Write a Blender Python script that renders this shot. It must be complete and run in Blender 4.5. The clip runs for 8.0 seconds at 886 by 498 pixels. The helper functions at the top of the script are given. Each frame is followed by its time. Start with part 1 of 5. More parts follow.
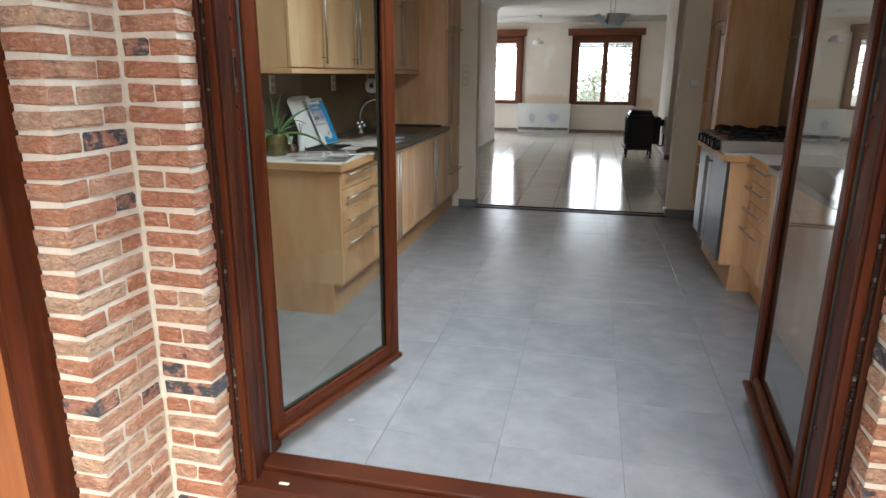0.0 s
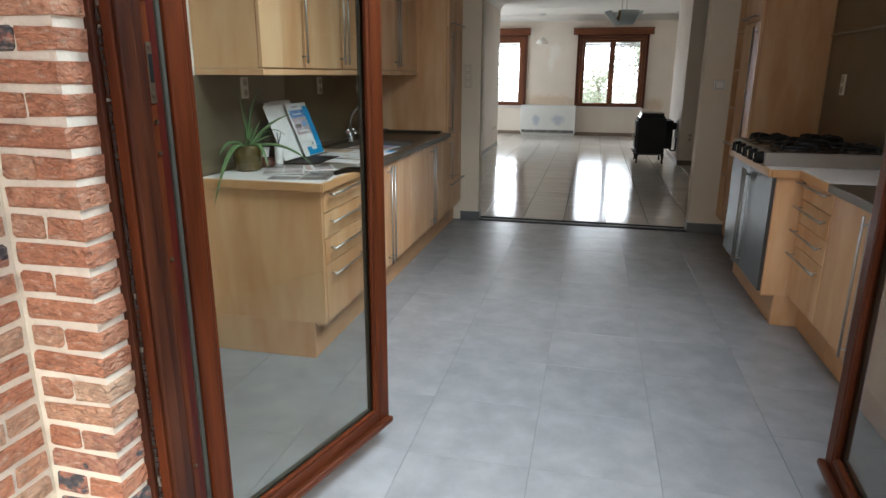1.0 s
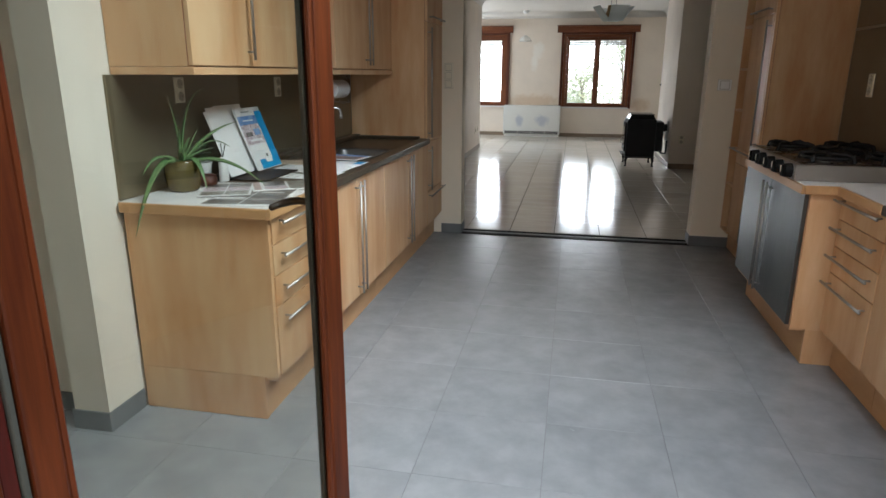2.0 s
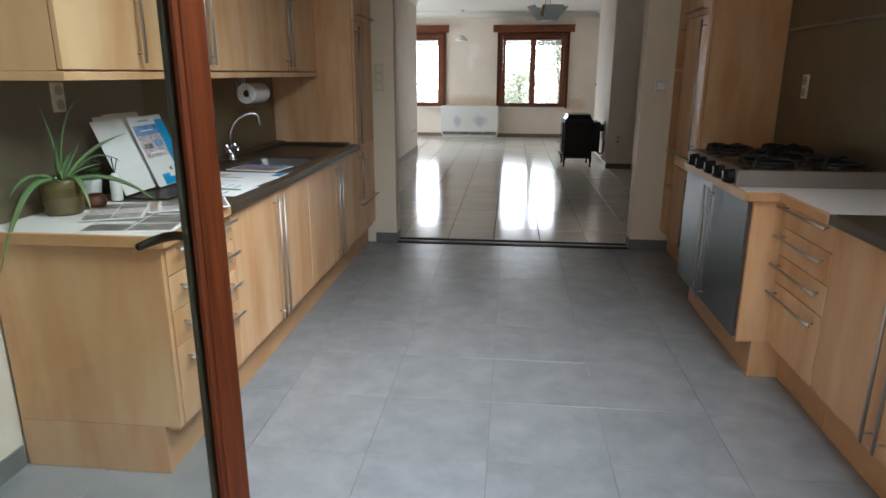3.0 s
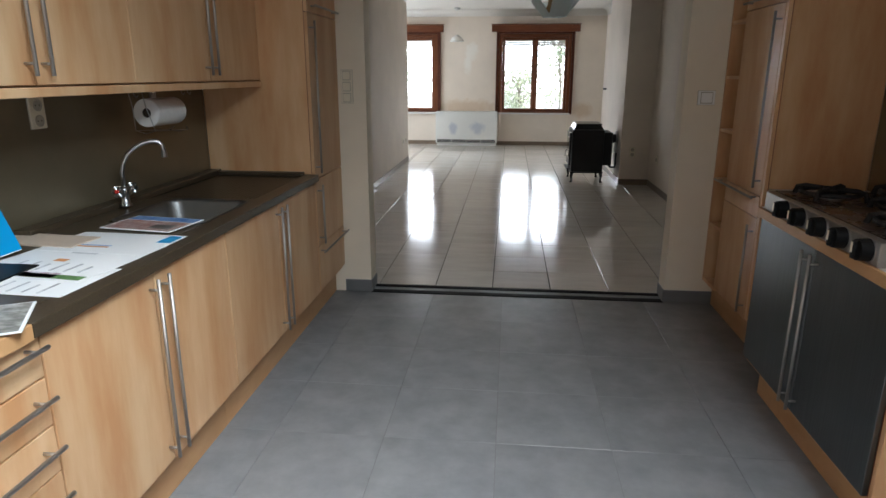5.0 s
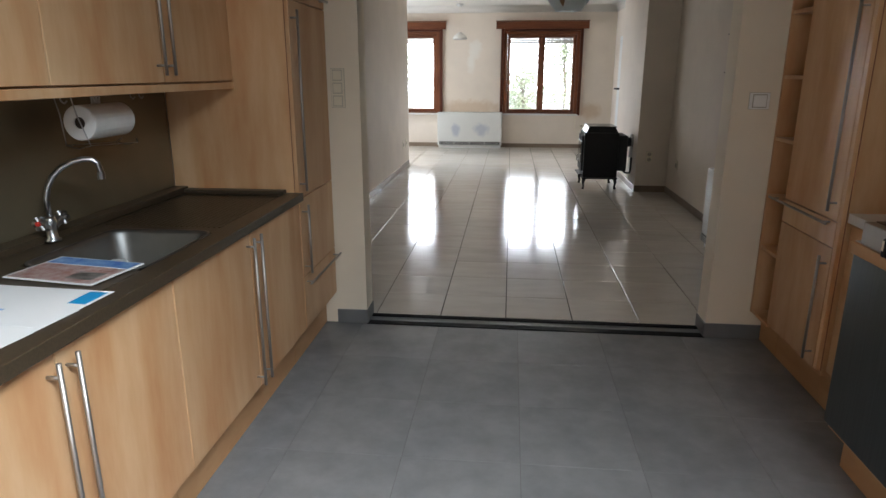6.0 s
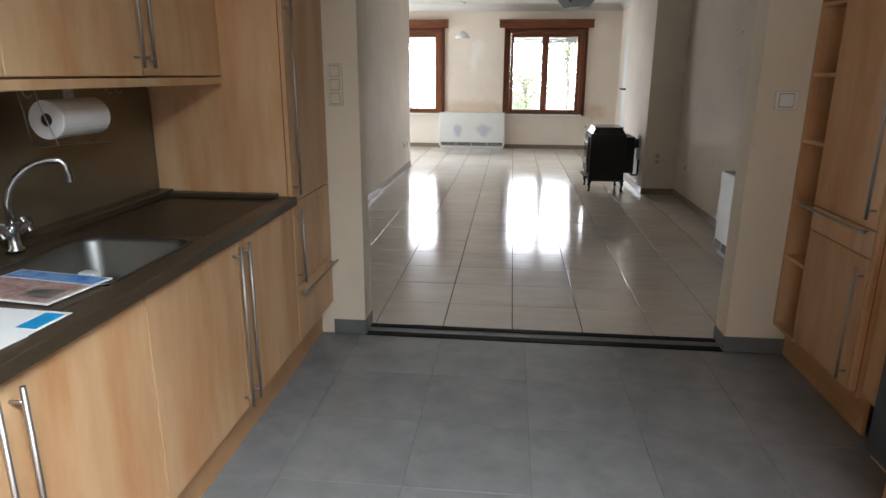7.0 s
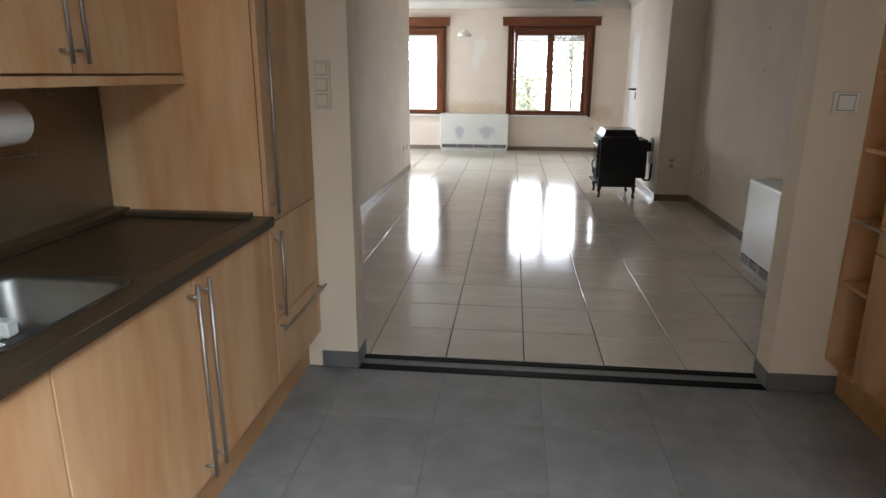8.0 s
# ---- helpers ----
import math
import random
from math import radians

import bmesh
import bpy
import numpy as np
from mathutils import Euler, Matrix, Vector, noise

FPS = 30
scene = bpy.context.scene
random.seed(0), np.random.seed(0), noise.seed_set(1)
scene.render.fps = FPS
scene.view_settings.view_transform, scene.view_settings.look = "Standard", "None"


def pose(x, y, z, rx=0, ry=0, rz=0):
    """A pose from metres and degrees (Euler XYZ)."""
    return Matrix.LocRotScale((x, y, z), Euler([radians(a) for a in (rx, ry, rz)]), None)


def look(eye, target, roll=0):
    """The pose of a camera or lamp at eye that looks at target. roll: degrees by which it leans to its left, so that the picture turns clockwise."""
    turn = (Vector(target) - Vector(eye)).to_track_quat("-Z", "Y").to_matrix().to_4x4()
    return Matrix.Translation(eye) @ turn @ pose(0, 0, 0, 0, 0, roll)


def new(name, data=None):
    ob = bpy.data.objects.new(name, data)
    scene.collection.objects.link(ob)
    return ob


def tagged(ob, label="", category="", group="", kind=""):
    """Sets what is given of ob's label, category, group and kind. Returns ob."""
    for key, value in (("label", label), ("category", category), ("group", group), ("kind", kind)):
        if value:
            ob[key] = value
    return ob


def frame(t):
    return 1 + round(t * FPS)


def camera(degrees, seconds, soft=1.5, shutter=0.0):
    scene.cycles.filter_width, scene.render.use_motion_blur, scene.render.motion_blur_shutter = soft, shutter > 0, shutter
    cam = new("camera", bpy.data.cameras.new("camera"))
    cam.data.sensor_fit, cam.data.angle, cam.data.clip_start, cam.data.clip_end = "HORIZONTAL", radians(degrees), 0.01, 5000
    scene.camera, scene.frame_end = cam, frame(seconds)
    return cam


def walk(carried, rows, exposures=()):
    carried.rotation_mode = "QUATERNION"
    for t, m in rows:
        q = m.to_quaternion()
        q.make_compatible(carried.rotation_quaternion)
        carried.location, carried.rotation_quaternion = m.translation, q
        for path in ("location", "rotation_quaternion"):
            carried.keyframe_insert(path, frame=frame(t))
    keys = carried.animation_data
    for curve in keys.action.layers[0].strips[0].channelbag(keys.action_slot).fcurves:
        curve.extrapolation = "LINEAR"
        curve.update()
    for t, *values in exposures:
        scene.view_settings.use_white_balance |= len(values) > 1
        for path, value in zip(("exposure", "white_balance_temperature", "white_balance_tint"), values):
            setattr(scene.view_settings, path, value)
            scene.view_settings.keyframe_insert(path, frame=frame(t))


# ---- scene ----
cam = camera(70.0, 8.0)
PATH = [
    (0, (0.029, 0.061, 1.4), (-0.402, 1.94, 0.866), 0.3),
    (0.5, (-0.046, 0.315, 1.4), (-0.475, 2.195, 0.868), 0.3),
    (1, (-0.099, 0.627, 1.406), (-0.532, 2.506, 0.873), 0.3),
    (1.5, (-0.166, 0.95, 1.404), (-0.591, 2.831, 0.871), 0.4),
    (2, (-0.208, 1.193, 1.408), (-0.585, 3.082, 0.873), 0.3),
    (2.2, (-0.209, 1.268, 1.412), (-0.523, 3.169, 0.877), 0.3),
    (3.3, (-0.159, 1.508, 1.429), (-0.358, 3.425, 0.895), 0.1),
    (3.5, (-0.126, 1.52, 1.434), (-0.329, 3.438, 0.904), -0.0),
    (4, (-0.088, 1.607, 1.444), (-0.293, 3.524, 0.91), -0.0),
    (4.5, (-0.128, 1.968, 1.448), (-0.328, 3.885, 0.915), 0.1),
    (5, (-0.224, 2.624, 1.466), (-0.422, 4.541, 0.933), 0.1),
    (5.2, (-0.256, 2.889, 1.491), (-0.456, 4.805, 0.955), 0.0),
    (6.3, (-0.324, 3.237, 1.455), (-0.524, 5.154, 0.92), 0.1),
    (6.5, (-0.325, 3.27, 1.449), (-0.527, 5.187, 0.916), 0.2),
    (7, (-0.358, 3.425, 1.445), (-0.559, 5.342, 0.911), 0.3),
    (7.5, (-0.387, 3.689, 1.439), (-0.591, 5.606, 0.906), 0.2),
    (8, (-0.416, 3.867, 1.437), (-0.619, 5.784, 0.903), 0.3),
]

walk(cam, [(t, look(eye, target, roll)) for t, eye, target, roll in PATH], [(0.0, 1.91, 6120, 9), (1.0, 1.96, 6120, 9), (2.0, 2.06, 6120, 9), (3.5, 2.13, 6060, 9), (4.5, 2.14, 6050, 9), (5.0, 2.11, 6050, 10), (6.5, 2.43, 6220, 11), (8.0, 2.54, 6250, 11)])

# ---- light ----
world = bpy.data.worlds.new("world")
scene.world = world
world.use_nodes = True
sky = world.node_tree.nodes.new("ShaderNodeTexSky")
sky.sky_type, sky.sun_disc = "NISHITA", False
sky.sun_elevation, sky.sun_rotation = radians(48), radians(155)
sky.air_density, sky.dust_density, sky.ozone_density = 1.0, 4.0, 1.0
back = world.node_tree.nodes["Background"]
world.node_tree.links.new(sky.outputs[0], back.inputs[0])
back.inputs[1].default_value = 0.15
sun_data = bpy.data.lights.new("sun", "SUN")
sun_data.energy, sun_data.angle, sun_data.color = 1.3, radians(40), (1.0, 0.96, 0.9)
sun = new("sun", sun_data)
sun.rotation_euler = (radians(42), 0, radians(25))


# the sky's light in an assumed, unseen roof light, tilted towards the left cabinets
dome_data = bpy.data.lights.new("assumed_roof_daylight", "AREA")
dome_data.shape, dome_data.size, dome_data.size_y, dome_data.energy, dome_data.color = "RECTANGLE", 1.15, 1.0, 16.3, (0.82, 0.94, 1.0)
dome_light = new("assumed_roof_daylight", dome_data)
dome_data.spread = radians(126)
dome_light.matrix_world = look((0.36, 2.76, 2.96), (-0.89, 3.03, 1.75))

# light added to the living room through an assumed, unseen side window
wing_data = bpy.data.lights.new("side_window_fill", "AREA")
wing_data.shape, wing_data.size, wing_data.size_y, wing_data.energy, wing_data.color = "RECTANGLE", 1.85, 1.45, 12.0, (0.86, 0.95, 1.0)
wing_light = new("side_window_fill", wing_data)
wing_light.matrix_world = look((-4.06, 14.9, 1.47), (0.0, 14.75, 1.2))
# the sky's light in the garden door's opening
door_data = bpy.data.lights.new("door_daylight", "AREA")
door_data.shape, door_data.size, door_data.size_y, door_data.energy, door_data.color = "RECTANGLE", 1.6, 1.9, 1.5, (0.93, 1.0, 0.95)
door_light = new("door_daylight", door_data)
door_light.matrix_world = look((-0.16, 1.90, 1.10), (0.15, 2.95, 0.2))


# ---- materials ----
def material(name, colour, rough=0.5, metal=0.0, vary=0.0, scale=8.0, stretch=(1, 1, 1), bump=0.0, bump_scale=60.0,
             colour2=None, random_shift=0.0, rough_vary=0.0, coat=0.0, spec=0.5):
    """A surface with two scales of noise in colour, roughness and relief."""
    m = bpy.data.materials.new(name)
    m.use_nodes = True
    t = m.node_tree
    n, l = t.nodes, t.links
    b = n["Principled BSDF"]
    b.inputs["Roughness"].default_value = rough
    b.inputs["Metallic"].default_value = metal
    b.inputs["Coat Weight"].default_value = coat
    b.inputs["Specular IOR Level"].default_value = spec
    geo = n.new("ShaderNodeNewGeometry")
    info = n.new("ShaderNodeObjectInfo")
    shift = n.new("ShaderNodeVectorMath")
    shift.operation = "MULTIPLY_ADD"
    comb = n.new("ShaderNodeCombineXYZ")
    for k in range(3):
        l.new(info.outputs["Random"], comb.inputs[k])
    l.new(comb.outputs[0], shift.inputs[0])
    shift.inputs[1].default_value = (13.7, 7.3, 5.1)
    l.new(geo.outputs["Position"], shift.inputs[2])
    mapping = n.new("ShaderNodeMapping")
    mapping.inputs["Scale"].default_value = stretch
    l.new(shift.outputs[0], mapping.inputs["Vector"])
    big = n.new("ShaderNodeTexNoise")
    big.inputs["Scale"].default_value = scale
    big.inputs["Detail"].default_value = 5
    big.inputs["Roughness"].default_value = 0.6
    l.new(mapping.outputs[0], big.inputs["Vector"])
    mix = n.new("ShaderNodeMix")
    mix.data_type = "RGBA"
    other = colour2 if colour2 else tuple(c * (1 - vary) for c in colour)
    mix.inputs["A"].default_value = (*colour, 1)
    mix.inputs["B"].default_value = (*other, 1)
    ramp = n.new("ShaderNodeMapRange")
    ramp.inputs["From Min"].default_value, ramp.inputs["From Max"].default_value = 0.33, 0.68
    l.new(big.outputs["Fac"], ramp.inputs["Value"])
    l.new(ramp.outputs[0], mix.inputs["Factor"])
    hsv = n.new("ShaderNodeHueSaturation")
    l.new(mix.outputs["Result"], hsv.inputs["Color"])
    tone = n.new("ShaderNodeMapRange")
    tone.inputs["To Min"].default_value, tone.inputs["To Max"].default_value = 1 - random_shift, 1 + random_shift
    l.new(info.outputs["Random"], tone.inputs["Value"])
    l.new(tone.outputs[0], hsv.inputs["Value"])
    l.new(hsv.outputs[0], b.inputs["Base Color"])
    fine = n.new("ShaderNodeTexNoise")
    fine.inputs["Scale"].default_value = bump_scale
    fine.inputs["Detail"].default_value = 4
    l.new(mapping.outputs[0], fine.inputs["Vector"])
    if rough_vary:
        rr = n.new("ShaderNodeMapRange")
        rr.inputs["To Min"].default_value, rr.inputs["To Max"].default_value = rough - rough_vary, rough + rough_vary
        l.new(big.outputs["Fac"], rr.inputs["Value"])
        l.new(rr.outputs[0], b.inputs["Roughness"])
    if bump:
        bp = n.new("ShaderNodeBump")
        bp.inputs["Strength"].default_value = bump
        bp.inputs["Distance"].default_value = 0.004
        l.new(fine.outputs["Fac"], bp.inputs["Height"])
        l.new(bp.outputs[0], b.inputs["Normal"])
    return m


def soft_spots(m, spots, colour, amount):
    """Soft-edged stains or painted reflections of uneven outline on a material; spots: a centre in the room and three
    half widths.
    """
    n, l = m.node_tree.nodes, m.node_tree.links
    b = n["Principled BSDF"]
    geo, noise = n.new("ShaderNodeNewGeometry"), n.new("ShaderNodeTexNoise")
    noise.inputs["Scale"].default_value, noise.inputs["Detail"].default_value = 9, 5
    l.new(geo.outputs["Position"], noise.inputs["Vector"])
    for centre, half in spots:
        off, div, wob, size = (n.new("ShaderNodeVectorMath") for k in range(4))
        off.operation, div.operation, wob.operation, size.operation = "SUBTRACT", "DIVIDE", "MULTIPLY_ADD", "LENGTH"
        off.inputs[1].default_value, div.inputs[1].default_value = centre, half
        l.new(geo.outputs["Position"], off.inputs[0])
        l.new(off.outputs[0], div.inputs[0])
        l.new(noise.outputs["Color"], wob.inputs[0])
        wob.inputs[1].default_value = (1.1, 1.1, 1.1)
        l.new(div.outputs[0], wob.inputs[2])
        back_off = n.new("ShaderNodeVectorMath")
        back_off.operation = "SUBTRACT"
        back_off.inputs[1].default_value = (0.55, 0.55, 0.55)
        l.new(wob.outputs[0], back_off.inputs[0])
        l.new(back_off.outputs[0], size.inputs[0])
        edge, mix = n.new("ShaderNodeMapRange"), n.new("ShaderNodeMix")
        edge.inputs["From Min"].default_value, edge.inputs["From Max"].default_value, edge.inputs["To Min"].default_value, edge.inputs["To Max"].default_value = 0.45, 1.05, amount, 0.0
        l.new(size.outputs["Value"], edge.inputs["Value"])
        mix.data_type = "RGBA"
        l.new(b.inputs["Base Color"].links[0].from_socket, mix.inputs["A"])
        mix.inputs["B"].default_value = (*colour, 1)
        l.new(edge.outputs[0], mix.inputs["Factor"])
        l.new(mix.outputs["Result"], b.inputs["Base Color"])
    return m


def glass_material(name, tint=(1, 1, 1), rough=0.0):
    m = bpy.data.materials.new(name)
    m.use_nodes = True
    b = m.node_tree.nodes["Principled BSDF"]
    b.inputs["Base Color"].default_value = (*tint, 1)
    b.inputs["Transmission Weight"].default_value = 1.0
    b.inputs["Roughness"].default_value = rough
    b.inputs["IOR"].default_value = 1.45
    return m


PLASTER = material("cream_plaster", (0.79, 0.70, 0.60), 0.85, vary=0.10, scale=1.6, bump=0.15, bump_scale=90)
# one plaster in two tones: wall end darkened, piers lightened, for their light
PLASTER_WHITE = material("white_plaster", (0.68, 0.62, 0.53), 0.85, vary=0.06, scale=2.0, bump=0.12, bump_scale=90)
PIER_PLASTER_LIT = material("lightened_pier_plaster", (0.84, 0.75, 0.60), 0.8, vary=0.07, scale=2.0, bump=0.12, bump_scale=90)
CEILING = material("ceiling_paint", (0.78, 0.75, 0.70), 0.9, vary=0.05, scale=1.5)
MAPLE = material("maple_laminate", (0.545, 0.278, 0.120), 0.38, colour2=(0.690, 0.462, 0.258), scale=2.6, stretch=(2.6, 2.6, 0.5), bump=0.03, bump_scale=40, random_shift=0.07, rough_vary=0.06)
MAPLE_EDGE = material("maple_edge", (0.48, 0.26, 0.11), 0.4, colour2=(0.58, 0.34, 0.16), scale=3, stretch=(5, 1, 3), random_shift=0.03)
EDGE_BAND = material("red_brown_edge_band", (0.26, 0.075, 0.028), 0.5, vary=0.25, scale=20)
DARK_GAP = material("dark_gap", (0.03, 0.02, 0.015), 0.9, vary=0.3)
STEEL = material("brushed_steel", (0.44, 0.415, 0.385), 0.46, 1.0, vary=0.04, scale=12)
STEEL_DOOR = material("brushed_steel_door", (0.165, 0.175, 0.175), 0.36, 1.0, vary=0.12, scale=10, stretch=(14, 14, 0.4), rough_vary=0.05)
SINK_STEEL = material("satin_sink_steel", (0.26, 0.255, 0.245), 0.42, 1.0, vary=0.06, scale=30)
CHROME = material("chrome", (0.46, 0.46, 0.46), 0.28, 1.0, vary=0.03)
COUNTER_DARK = material("dark_counter", (0.066, 0.047, 0.028), 0.33, vary=0.35, scale=140, rough_vary=0.05)
COUNTER_WHITE = material("white_counter", (0.72, 0.71, 0.69), 0.35, vary=0.04, scale=20)
SPLASH = material("taupe_splashback", (0.225, 0.185, 0.118), 0.34, 0.55, vary=0.15, scale=3, rough_vary=0.05)
TIMBER = material("red_brown_timber", (0.094, 0.0225, 0.0064), 0.40, colour2=(0.044, 0.0098, 0.0034), scale=4, stretch=(9, 9, 0.6), bump=0.05, bump_scale=30, spec=0.13)
# copy of TIMBER for the jambs, darkened for their shade and dirt
TIMBER_SHADED = material("shaded_weathered_timber", (0.070, 0.020, 0.0072), 0.42, colour2=(0.026, 0.0075, 0.0040), scale=4, stretch=(9, 9, 0.6), bump=0.06, bump_scale=30, spec=0.2)
TIMBER_W = material("window_timber", (0.200, 0.066, 0.024), 0.40, colour2=(0.120, 0.036, 0.013), scale=5, stretch=(9, 9, 0.6), bump=0.05, bump_scale=30, spec=0.3)
TIMBER_WD = material("dark_window_architrave", (0.105, 0.028, 0.012), 0.42, colour2=(0.062, 0.016, 0.008), scale=5, stretch=(9, 9, 0.6), bump=0.05, bump_scale=30, spec=0.25)
TIMBER_WH = material("window_timber_rail", (0.175, 0.056, 0.021), 0.40, colour2=(0.105, 0.031, 0.012), scale=5, stretch=(0.6, 0.6, 9), bump=0.05, bump_scale=30, spec=0.3)
TIMBER_RED = material("dark_red_rebate_paint", (0.060, 0.0075, 0.0045), 0.42, vary=0.4, scale=6, stretch=(9, 9, 0.6), spec=0.2)
TIMBER_H = material("red_brown_timber_rail", (0.085, 0.022, 0.0068), 0.36, colour2=(0.042, 0.010, 0.0036), scale=4, stretch=(0.6, 0.6, 9), bump=0.05, bump_scale=30, spec=0.35)
PANEL = material("orange_wood_panel", (0.36, 0.13, 0.035), 0.4, colour2=(0.27, 0.09, 0.025), scale=3, stretch=(8, 8, 0.5))
RUBBER = material("grey_gasket", (0.055, 0.055, 0.045), 0.9, vary=0.2, spec=0.1)
BLACK = material("black_plastic", (0.008, 0.008, 0.008), 0.45, vary=0.2, spec=0.18)
IRON = material("cast_iron", (0.007, 0.007, 0.008), 0.6, vary=0.3, scale=40, bump=0.2, bump_scale=150)
IVORY = material("ivory_plastic", (0.78, 0.71, 0.55), 0.4, vary=0.05)
WHITE_PLASTIC = material("white_plastic", (0.72, 0.72, 0.70), 0.35, vary=0.05)
ENAMEL = material("white_enamel", (0.74, 0.745, 0.715), 0.25, vary=0.05, scale=2)
KTILE = material("grey_floor_tile", (0.265, 0.272, 0.280), 0.26, colour2=(0.208, 0.215, 0.225), scale=6.5, random_shift=0.025, bump=0.03, bump_scale=14, rough_vary=0.03)
LTILE = material("beige_floor_tile", (0.70, 0.645, 0.570), 0.13, colour2=(0.61, 0.555, 0.485), scale=5, stretch=(0.5, 1.6, 1), random_shift=0.04, bump=0.08, bump_scale=9, rough_vary=0.05, spec=0.9)
GROUT = material("grey_grout", (0.15, 0.15, 0.153), 0.9, vary=0.2)
GROUT_L = material("dark_grout", (0.05, 0.042, 0.036), 0.9, vary=0.2)
SKIRT_G = material("grey_skirting_tile", (0.17, 0.175, 0.175), 0.4, vary=0.15, scale=6)
SKIRT_B = material("taupe_skirting_tile", (0.23, 0.17, 0.12), 0.35, vary=0.2, scale=6)
STONE = material("black_threshold_stone", (0.008, 0.008, 0.009), 0.6, vary=0.3, spec=0.1)
MORTAR = material("lime_mortar", (0.79, 0.73, 0.59), 0.95, vary=0.15, scale=14, bump=0.9, bump_scale=90)
MORTAR_DARK = material("grey_old_sealant", (0.16, 0.14, 0.11), 0.95, vary=0.3)
GLASS = glass_material("window_glass")
DOOR_GLASS = glass_material("grey_green_double_glazing", (0.69, 0.685, 0.625))
FROST = material("frosted_glass", (0.90, 0.94, 0.95), 0.35, vary=0.05)
fn = FROST.node_tree
fn.nodes["Principled BSDF"].inputs["Transmission Weight"].default_value = 0.6
soft_glass, soft_mix = fn.nodes.new("ShaderNodeBsdfTranslucent"), fn.nodes.new("ShaderNodeMixShader")
soft_glass.inputs["Color"].default_value = (0.86, 0.95, 0.98, 1)
soft_mix.inputs[0].default_value = 0.55
fn.links.new(fn.nodes["Principled BSDF"].outputs[0], soft_mix.inputs[1])
fn.links.new(soft_glass.outputs[0], soft_mix.inputs[2])
fn.links.new(soft_mix.outputs[0], fn.nodes["Material Output"].inputs["Surface"])
PLASTER_STAINED = material("water_stained_plaster", (0.79, 0.70, 0.60), 0.85, vary=0.10, scale=1.6, bump=0.15, bump_scale=90)
soft_spots(PLASTER_STAINED, [((-1.05, 16.30, 1.92), (0.16, 0.3, 0.20)), ((-1.12, 16.30, 1.66), (0.10, 0.3, 0.22))], (0.83, 0.80, 0.74), 0.75)
soft_spots(PLASTER_STAINED, [((-1.13, 16.30, 0.80), (0.80, 0.3, 0.17)), ((1.25, 16.30, 0.75), (0.25, 0.3, 0.20))], (0.52, 0.33, 0.16), 0.45)
# two grey-blue reflections painted into the heater's colour
ENAMEL_REFLECTED = soft_spots(material("white_enamel_with_reflections", (0.74, 0.745, 0.715), 0.25, vary=0.05, scale=2), [((-1.396, 16.06, 0.37), (0.11, 0.3, 0.14)), ((-0.888, 16.06, 0.38), (0.17, 0.3, 0.14))], (0.36, 0.41, 0.52), 0.6)
SWITCH_WHITE = material("white_switch_plastic", (0.88, 0.87, 0.83), 0.35, vary=0.03)
# grey that paints the shade round plates, rockers and in socket wells
SHADOW_JOINT = material("grey_shadow_line", (0.46, 0.42, 0.34), 0.8, vary=0.1)
BRONZE = material("dull_bronze", (0.16, 0.12, 0.08), 0.5, 1.0, vary=0.2, scale=30)
PAPER = material("white_paper", (0.78, 0.78, 0.77), 0.6, vary=0.03)


